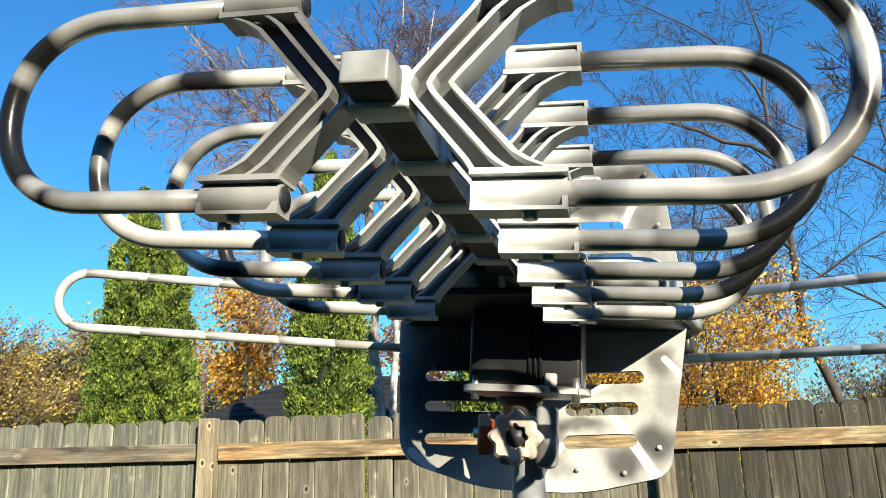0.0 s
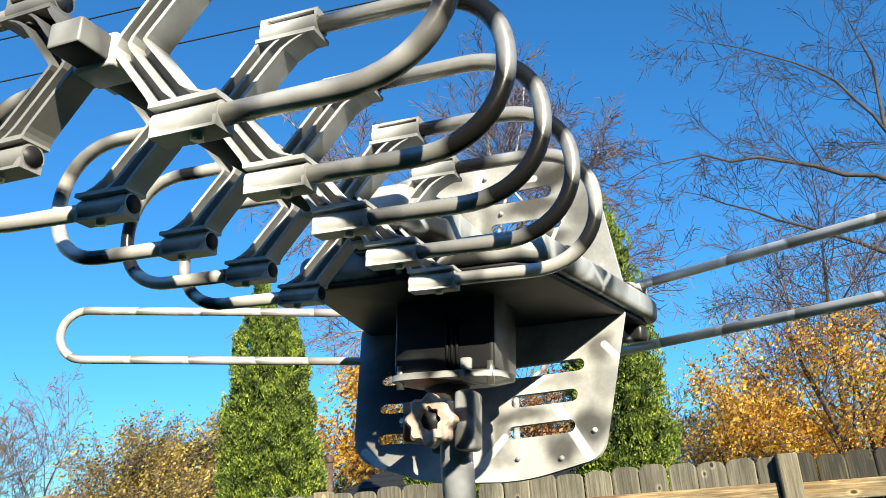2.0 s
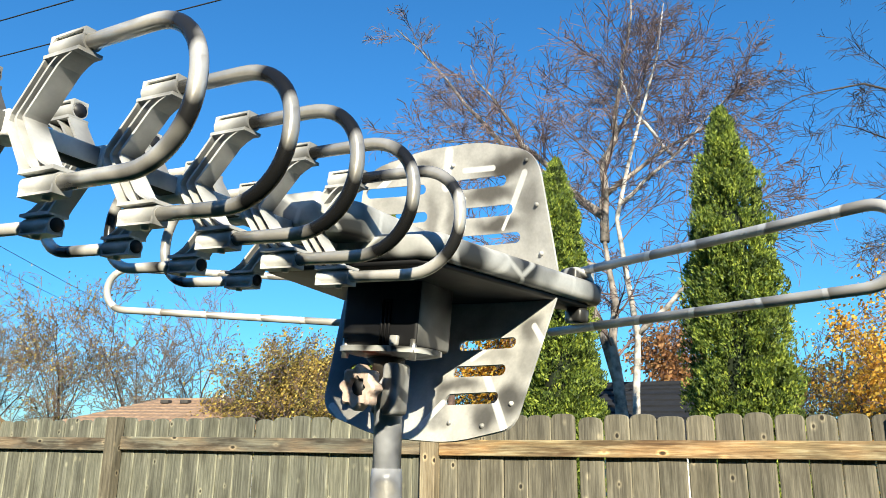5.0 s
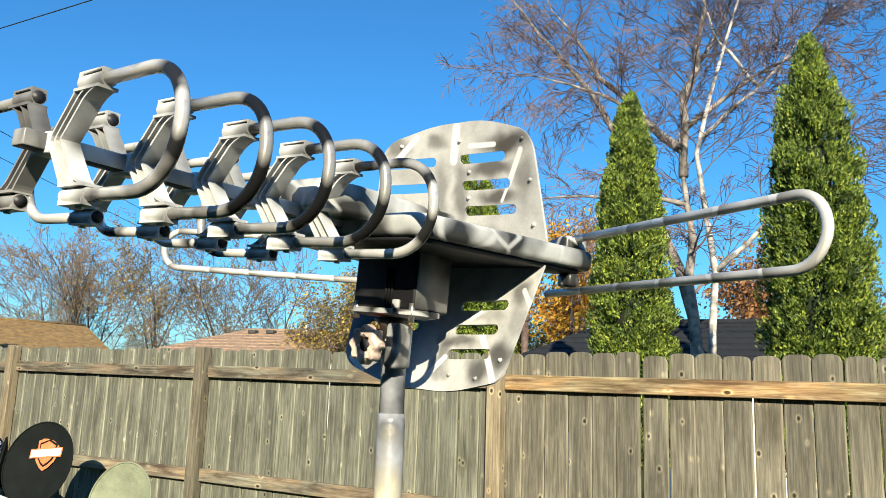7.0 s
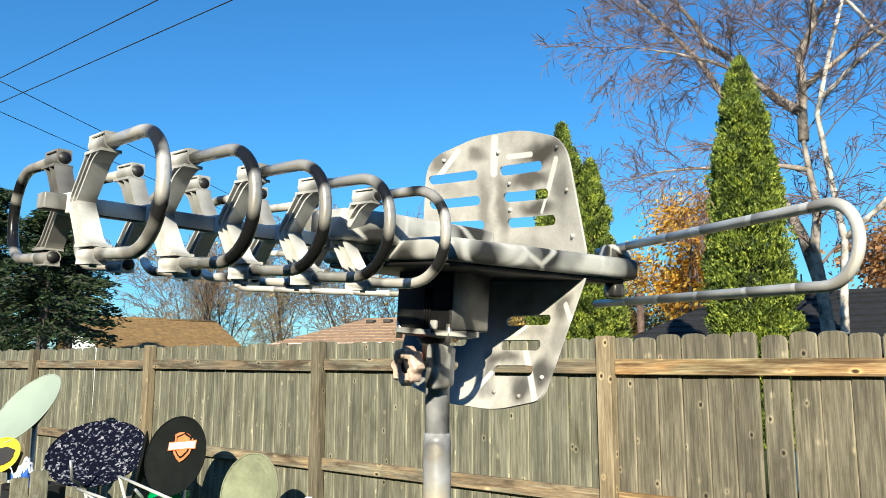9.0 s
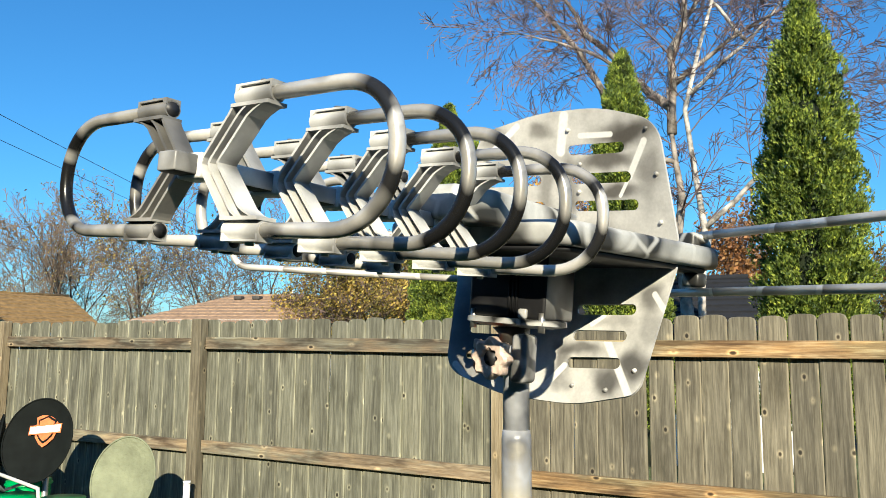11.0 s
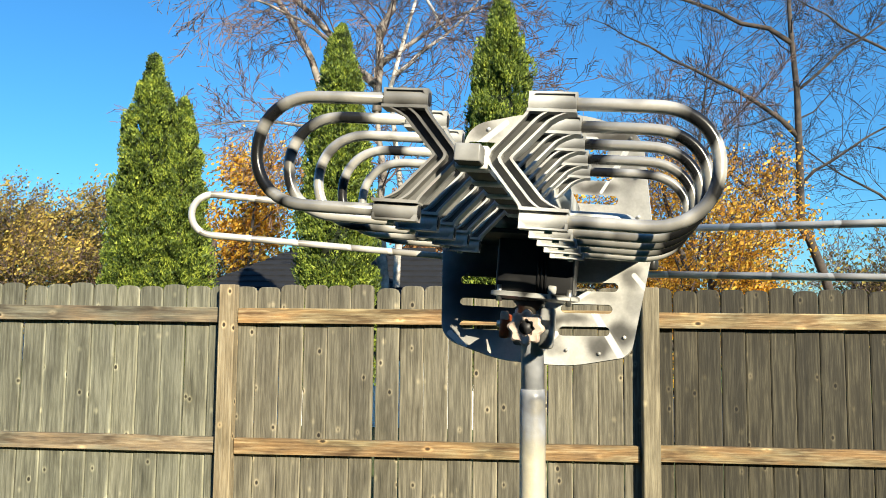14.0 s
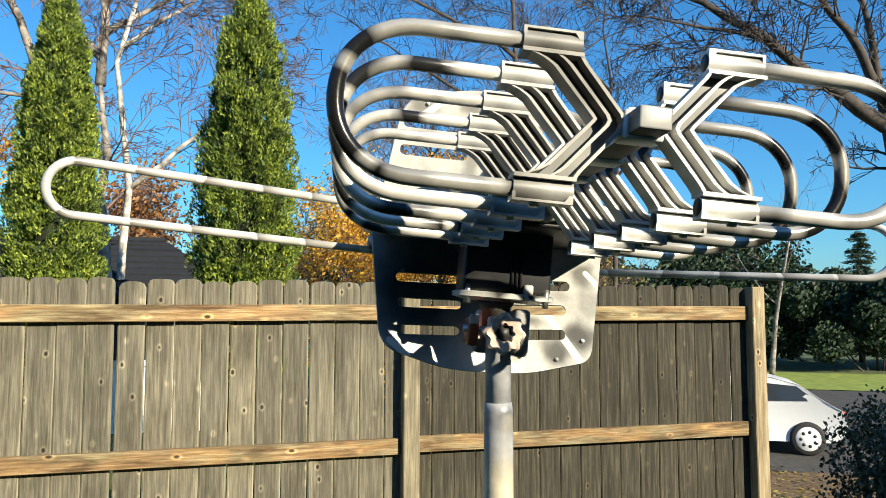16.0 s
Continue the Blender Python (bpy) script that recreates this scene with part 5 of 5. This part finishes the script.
tan = house("bungalow", (-20.0, 23.5), 7.5, 7.0, 2.45, 1.05, 12, SHINGLE_TAN, "bungalow with a tan shingled hip roof", hip=2.2)
VENT = plain("dark_roof_vent", (0.05, 0.045, 0.04), 0.7)
for x in (-1.1, -0.3, 0.5):
    bevel(part("roof_vent", box((x - 0.16, -0.75, 3.32), (x + 0.16, -0.45, 3.46)), VENT, tan, "small dark roof vent"), 0.03)
part("vent_pipe", cyl((1.0, -0.3, 3.3), (1.0, -0.3, 3.75), 0.07, 10), SIDING, tan)
brown = house("brown_roofed_house", (-26.6, 16.4), 4.8, 5.0, 2.2, 1.15, 80, SHINGLE_BROWN, "white house with a plain brown roof")

# ---- satellite dishes by the fence ----
M_GREEN_DISH = plain("mottled_olive_cover", (0.20, 0.215, 0.135), 0.85, 0, 0.22, 8, 0.8)
M_BLACK_DISH = plain("matt_black_cover", (0.006, 0.0078, 0.0072), 0.85, 0, 0.3, 10)
M_BLACK_DISH.node_tree.nodes["Principled BSDF"].inputs["Specular IOR Level"].default_value = 0.15
M_PALE_DISH = plain("pale_green_white_dish", (0.30, 0.36, 0.30), 0.6, 0, 0.06, 5)
M_EMBLEM = plain("orange_emblem", (0.70, 0.17, 0.05), 0.6)
M_WHITE = plain("white_paint", (0.8, 0.8, 0.78), 0.5, 0, 0.05, 20)
M_GREEN = plain("green_bucket_plastic", (0.01, 0.30, 0.07), 0.35, 0, 0.1, 20)
M_GALV = plain("galvanised_tube", (0.5, 0.5, 0.48), 0.4, 0.7, 0.15, 40)
M_YEL = plain("yellow_paint", (0.75, 0.6, 0.03), 0.5, 0, 0.1, 20)
M_BLUE = plain("blue_cloth", (0.03, 0.11, 0.5), 0.8, 0, 0.2, 20)


def camo():
    m, n, l, b, co = mat("navy_and_white_print", 0.95)
    v = n.new("ShaderNodeTexVoronoi")
    v.feature, v.distance = "F1", "CHEBYCHEV"
    v.inputs["Scale"].default_value = 80
    l.new(co.outputs["Object"], v.inputs["Vector"])
    f = noise_tex(n, l, v.outputs["Position"], 40, 2)
    b.inputs["Specular IOR Level"].default_value = 0.1
    l.new(ramp(n, l, f, [(0.56, (0.003, 0.004, 0.012)), (0.60, (0.10, 0.105, 0.15)), (0.68, (0.28, 0.28, 0.32))]), b.inputs["Base Color"])
    return m


M_CAMO = camo()


def dish(at, facing, w, h, material, label, mount=True, foot=0.0):
    """Oval offset dish with a rolled rim, back bracket and pole, turned to face a point."""
    d = (Vector(facing) - Vector(at)).normalized()
    m = Matrix.Translation(at) @ d.to_track_quat("Y", "Z").to_matrix().to_4x4()
    t = root("satellite_dish", m, label, "satellite dish", "satellite dishes by the fence")
    V, F = [], []
    rings, seg = 8, 40
    for side in (0, 1):
        base = len(V)
        for i in range(rings + 1):
            r = i / rings
            for k in range(seg):
                a = 2 * math.pi * k / seg
                V.append((w / 2 * r * math.cos(a), 0.05 * r * r - 0.05 - 0.006 * side, h / 2 * r * math.sin(a)))
        for i in range(rings):
            for k in range(seg):
                a0, a1 = base + i * seg + k, base + i * seg + (k + 1) % seg
                q = (a0, a1, a1 + seg, a0 + seg)
                F.append(q if side == 0 else q[::-1])
    part("reflector", (V, F), material, t)
    part("rim", tube([(w / 2 * math.cos(2 * math.pi * k / 48), -0.001, h / 2 * math.sin(2 * math.pi * k / 48)) for k in range(49)], 0.006, 8), material, t)
    bevel(part("back_bracket", box((-0.07, -0.16, -0.1), (0.07, -0.055, 0.08)), M_BLACK, t), 0.008)
    if mount:
        inv = m.inverted()
        top = m @ Vector((0, -0.13, 0))
        p0, p1 = inv @ top, inv @ Vector((top.x, top.y, foot))
        part("pole", tube([p0, p1], 0.022, 12), M_GALV, t)
        part("feed_arm", tube([(0, -0.06, -h / 2 * 0.9), (0, 0.22, -h * 0.62), (0, 0.36, -h * 0.5)], 0.012, 8), M_GALV, t)
    return t


dish((-4.12, 3.52, 0.78), (-3.80, 2.62, 1.04), 0.44, 0.53, M_GREEN_DISH, "round dish under a mottled olive-green cover")
hd = dish((-5.02, 3.52, 0.965), (-4.70, 2.62, 1.225), 0.53, 0.59, M_BLACK_DISH, "matt black dish with an orange and white emblem")
dish((-6.05, 3.45, 0.92), (-5.55, 2.85, 1.62), 0.82, 0.66, M_CAMO, "dish in a navy cover with a broken white print")
pale = dish((-6.85, 3.2, 1.27), (-6.75, 2.45, 1.87), 0.66, 0.74, M_PALE_DISH, "pale greenish-white round satellite dish")


dish((-5.50, 3.52, 0.86), (-5.86, 2.90, 0.98), 0.34, 0.52, M_BLACK_DISH, "small black dish turned nearly edge-on beside the navy one")


def emblem(parent, pts, y, material, name, label=""):
    bm = bmesh.new()
    a = [bm.verts.new((x, y, z)) for x, z in pts]
    b = [bm.verts.new((x, y + 0.003, z)) for x, z in pts]
    k = len(pts)
    bm.faces.new(a)
    bm.faces.new(reversed(b))
    for i in range(k):
        bm.faces.new((a[i], b[i], b[(i + 1) % k], a[(i + 1) % k]))
    bmesh.ops.recalc_face_normals(bm, faces=bm.faces)
    return part(name, bm, material, parent, label, smooth=False)


shield = [(-0.075, 0.07), (-0.04, 0.085), (0, 0.105), (0.04, 0.085), (0.075, 0.07), (0.068, 0.03), (0.075, 0.0), (0.06, -0.05), (0.03, -0.085), (0, -0.105), (-0.03, -0.085), (-0.06, -0.05), (-0.075, 0.0), (-0.068, 0.03)]
emblem(hd, [(x * 1.2 - 0.03, z * 1.2 + 0.08) for x, z in shield], -0.034, M_EMBLEM, "emblem", "orange shield shape")
emblem(hd, [(x * 0.95 - 0.03, z * 0.95 + 0.08) for x, z in shield], -0.0305, M_BLACK_DISH, "emblem_field")
emblem(hd, [(x * 0.78 - 0.03, z * 0.8 + 0.08) for x, z in shield], -0.027, M_EMBLEM, "emblem_core", "orange shield shape")
emblem(hd, [(-0.153, 0.060), (0.093, 0.034), (0.096, 0.100), (-0.150, 0.126)], -0.0252, M_EMBLEM, "emblem_edge", "orange edge round the white bar")
emblem(hd, [(-0.145, 0.068), (0.085, 0.042), (0.088, 0.092), (-0.142, 0.118)], -0.0235, M_WHITE, "emblem_bar", "white bar edged in orange")


def bucket(at, label):
    t = root("bucket", Matrix.Translation((at[0], at[1], 0.28)), label, "bucket", "green buckets")
    part("shell", tube([(0, 0, 0.0), (0, 0, 0.38)], [0.13, 0.15], 28), M_GREEN, t)
    part("rim", tube([(0.152 * math.cos(2 * math.pi * k / 32), 0.152 * math.sin(2 * math.pi * k / 32), 0.355) for k in range(33)], 0.008, 8), M_GREEN, t)
    part("filling", cyl((0, 0, 0.355), (0, 0, 0.364), 0.14, 24), plain("dry_concrete", (0.35, 0.34, 0.31), 0.9), t)
    return t


bucket((-4.78, 3.2), "bright green plastic bucket weighted as a dish stand")
bucket((-4.42, 3.3), "bright green plastic bucket weighted as a dish stand")
bucket((-5.22, 3.62), "bright green plastic bucket under the black dish")

M_PIPE = plain("white_pipe", (0.5, 0.5, 0.47), 0.4, 0, 0.15, 30)
stand = root("dish_stand", Matrix.Translation((-5.0, 3.0, 0)), "low stand of pale tubes in front of the dishes", "stand")
for a, c in (((0.11, 0, 0.875), (0.77, 0, 0.785)), ((-0.45, 0, 0.734), (0.16, 0, 0.69)), ((-0.34, 0, 0.72), (-0.10, 0.1, 0.0)), ((0.15, 0, 0.70), (0.2, 0.3, 0.0)), ((0.77, 0, 0.79), (0.8, 0.1, 0.0)), ((0.11, 0, 0.875), (0.02, 0.35, 0.0))):
    part("tube", tube([a, c], 0.011, 10), M_PIPE, stand)
stake = root("pipe_stake", Matrix.Translation((-4.14, 4.1, 0)), "short white pipe stake by the fence post", "stake")
part("pipe", tube([(0, 0, -0.1), (0, 0, 0.66)], 0.024, 12), M_WHITE, stake)
part("cap", cyl((0, 0, 0.655), (0, 0, 0.675), 0.027, 12), M_WHITE, stake)

M_CLOTH_WHITE = plain("white_cloth", (0.75, 0.76, 0.78), 0.85, 0, 0.1, 20)


def cloth(at, size, seed, material, label):
    """A crumpled cloth draped over the stand."""
    rnd = random.Random(seed)
    k = 14
    V, F = [], []
    for j in range(k + 1):
        for i in range(k + 1):
            u, v = i / k - 0.5, j / k - 0.5
            V.append((u * size + rnd.gauss(0, 0.006), v * size * 0.6 + rnd.gauss(0, 0.006), 0.12 * math.cos(u * 4.5) * math.cos(v * 5) + 0.03 * math.sin(u * 19 + seed) * math.cos(v * 13) + rnd.gauss(0, 0.005)))
    for j in range(k):
        for i in range(k):
            a = j * (k + 1) + i
            F.append((a, a + 1, a + k + 2, a + k + 1))
    ob = tagged(part("draped_cloth", (V, F), material), label, "cloth", "cloths on the stand")
    ob.location = at
    md = ob.modifiers.new("sheet", "SOLIDIFY")
    md.thickness = 0.004
    return ob


cloth((-6.34, 3.02, 0.77), 0.26, 3, M_CLOTH_WHITE, "crumpled white cloth draped over the dish stand")
cloth((-6.22, 2.96, 0.70), 0.20, 5, M_BLUE, "crumpled bright blue cloth beside the white one")
yellow = dish((-6.66, 2.95, 0.90), (-6.3, 2.2, 1.3), 0.34, 0.30, M_YEL, "small round dish with a bright yellow cover")
emblem(yellow, [(x * 1.3, z * 0.8) for x, z in shield], -0.03, M_BLACK, "emblem", "plain black shape")
crate = root("crate", Matrix.Translation((-6.28, 3.06, 0)), "dark plastic crate holding up the cloths", "crate")
for x in (-0.2, 0.2):
    part("side", box((x - 0.012, -0.16, 0.0), (x + 0.012, 0.16, 0.69)), M_BLACK, crate, smooth=False)
part("back", box((-0.188, 0.138, 0.0), (0.188, 0.16, 0.69)), M_BLACK, crate, smooth=False)
part("front", box((-0.188, -0.16, 0.0), (0.188, -0.138, 0.64)), M_BLACK, crate, smooth=False)
part("top", box((-0.188, -0.138, 0.65), (0.188, 0.138, 0.67)), M_BLACK, crate, smooth=False)

# a cut-off piece of old fencing stands before the crate
offcut = root("board_offcut", Matrix.Translation((-5.88, 2.84, ground_z(-5.88, 2.84))) @ pose(0, 0, 0, 0, 0, 62), "short weathered grey offcut of two fence boards", "fence board")
for x, top in ((-0.066, 0.80), (0.066, 0.845)):
    o = piece("board", PICKETS[0][1], offcut, pose(x, 0, 0))
    o.scale = (0.92, 1, (top - ground_z(-5.88, 2.84)) / 1.83)
part("batten", box((-0.125, 0.0165, 0.2), (0.125, 0.04, 0.26)), M_RAIL_GREY, offcut, smooth=False)

# ---- parked car ----
M_CAR = plain("white_car_paint", (0.86, 0.86, 0.85), 0.2, 0, 0.02, 5)
M_RUBBER = plain("tyre_rubber", (0.02, 0.02, 0.02), 0.8)
M_LAMP = plain("red_tail_lamp", (0.5, 0.03, 0.02), 0.2)
car_z = ground_z(10.0, 13.3) + 0.03
car = root("parked_car", Matrix.Translation((9.52, 13.53, car_z)) @ pose(0, 0, 0, 0, 0, 149), "white saloon car parked on the street", "car")


def car_body():
    prof = [(-1.96, 0.33), (-2.04, 0.58), (-1.96, 0.84), (-1.68, 1.0), (-1.25, 1.30), (-0.75, 1.43), (0.2, 1.44), (0.7, 1.34), (1.25, 0.98), (1.95, 0.86), (2.25, 0.66), (2.28, 0.38), (1.9, 0.25), (-1.8, 0.25)]
    bm = bmesh.new()
    rows = []
    for y, s, zs in ((-0.84, 0.97, 0.0), (-0.87, 1.0, 0.0), (0.87, 1.0, 0.0), (0.84, 0.97, 0.0)):
        row = []
        for x, z in prof:
            tuck = 0.78 if z > 1.0 else 1.0
            row.append(bm.verts.new((x * s, y * tuck, z)))
        rows.append(row)
    k = len(prof)
    for a, b in zip(rows, rows[1:]):
        for i in range(k):
            bm.faces.new((a[i], a[(i + 1) % k], b[(i + 1) % k], b[i]))
    bm.faces.new(rows[0])
    bm.faces.new(reversed(rows[-1]))
    bmesh.ops.recalc_face_normals(bm, faces=bm.faces)
    return bm


bevel(part("body", car_body(), M_CAR, car), 0.04, 3)
for s in (-1, 1):
    V = [(-1.55, s * 0.80, 1.0), (-1.2, s * 0.70, 1.27), (-0.1, s * 0.695, 1.37), (-0.1, s * 0.80, 1.0)]
    for pts in (V, [(0.0, s * 0.80, 1.0), (0.0, s * 0.695, 1.37), (0.62, s * 0.70, 1.28), (1.1, s * 0.80, 1.0)]):
        part("side_window", ([(x, y + s * 0.03, z) for x, y, z in pts] + [(x, y - s * 0.02, z) for x, y, z in pts], [(0, 1, 2, 3), (7, 6, 5, 4), (0, 4, 5, 1), (1, 5, 6, 2), (2, 6, 7, 3), (3, 7, 4, 0)]), GLASS, car, smooth=False)
    for x in (-1.35, 1.4):
        w = part("wheel", tube([(x, s * 0.70, 0.31), (x, s * 0.72, 0.31), (x, s * 0.88, 0.31), (x, s * 0.90, 0.31)], [0.28, 0.315, 0.315, 0.27], 28), M_RUBBER, car)
        part("rim", tube([(x, s * 0.89, 0.31), (x, s * 0.912, 0.31)], [0.235, 0.215], 24), M_CAR, w)
        for k in range(7):
            a = 2 * math.pi * k / 7
            part("rim_opening", cyl((x + 0.13 * math.cos(a), s * 0.905, 0.31 + 0.13 * math.sin(a)), (x + 0.13 * math.cos(a), s * 0.916, 0.31 + 0.13 * math.sin(a)), 0.032, 8), M_BLACK, w)
    bevel(part("tail_lamp", box((-2.02, s * 0.70 - 0.10, 0.70), (-1.86, s * 0.70 + 0.10, 0.83)), M_LAMP, car), 0.02)

# ---- overhead wires ----
M_WIRE = mat("black_cable", 0.6)[0]
M_WIRE.node_tree.nodes["Principled BSDF"].inputs["Base Color"].default_value = (0.02, 0.02, 0.02, 1)


def wire(a, b, sag, r, label):
    a, b = Vector(a), Vector(b)
    pts = [a.lerp(b, k / 40) - Vector((0, 0, 4 * sag * (k / 40) * (1 - k / 40))) for k in range(41)]
    return tagged(part("overhead_wire", tube(pts, r, 6), M_WIRE), label, "cable", "overhead wires")

wire((-30, 5.15, 6.6), (16, 5.45, 6.6), 0.1, 0.0085, "black overhead cable above the fence")
wire((-30, 5.62, 6.6), (16, 6.2, 6.6), 0.1, 0.0085, "black overhead cable above the fence")
wire((-13.6, 5.2, 6.55), (-36.0, 48.0, 6.55), 0.05, 0.008, "thin black cable running off over the gardens")
wire((-14.8, 4.9, 6.55), (-38.5, 50.0, 6.55), 0.05, 0.008, "thin black cable running off over the gardens")
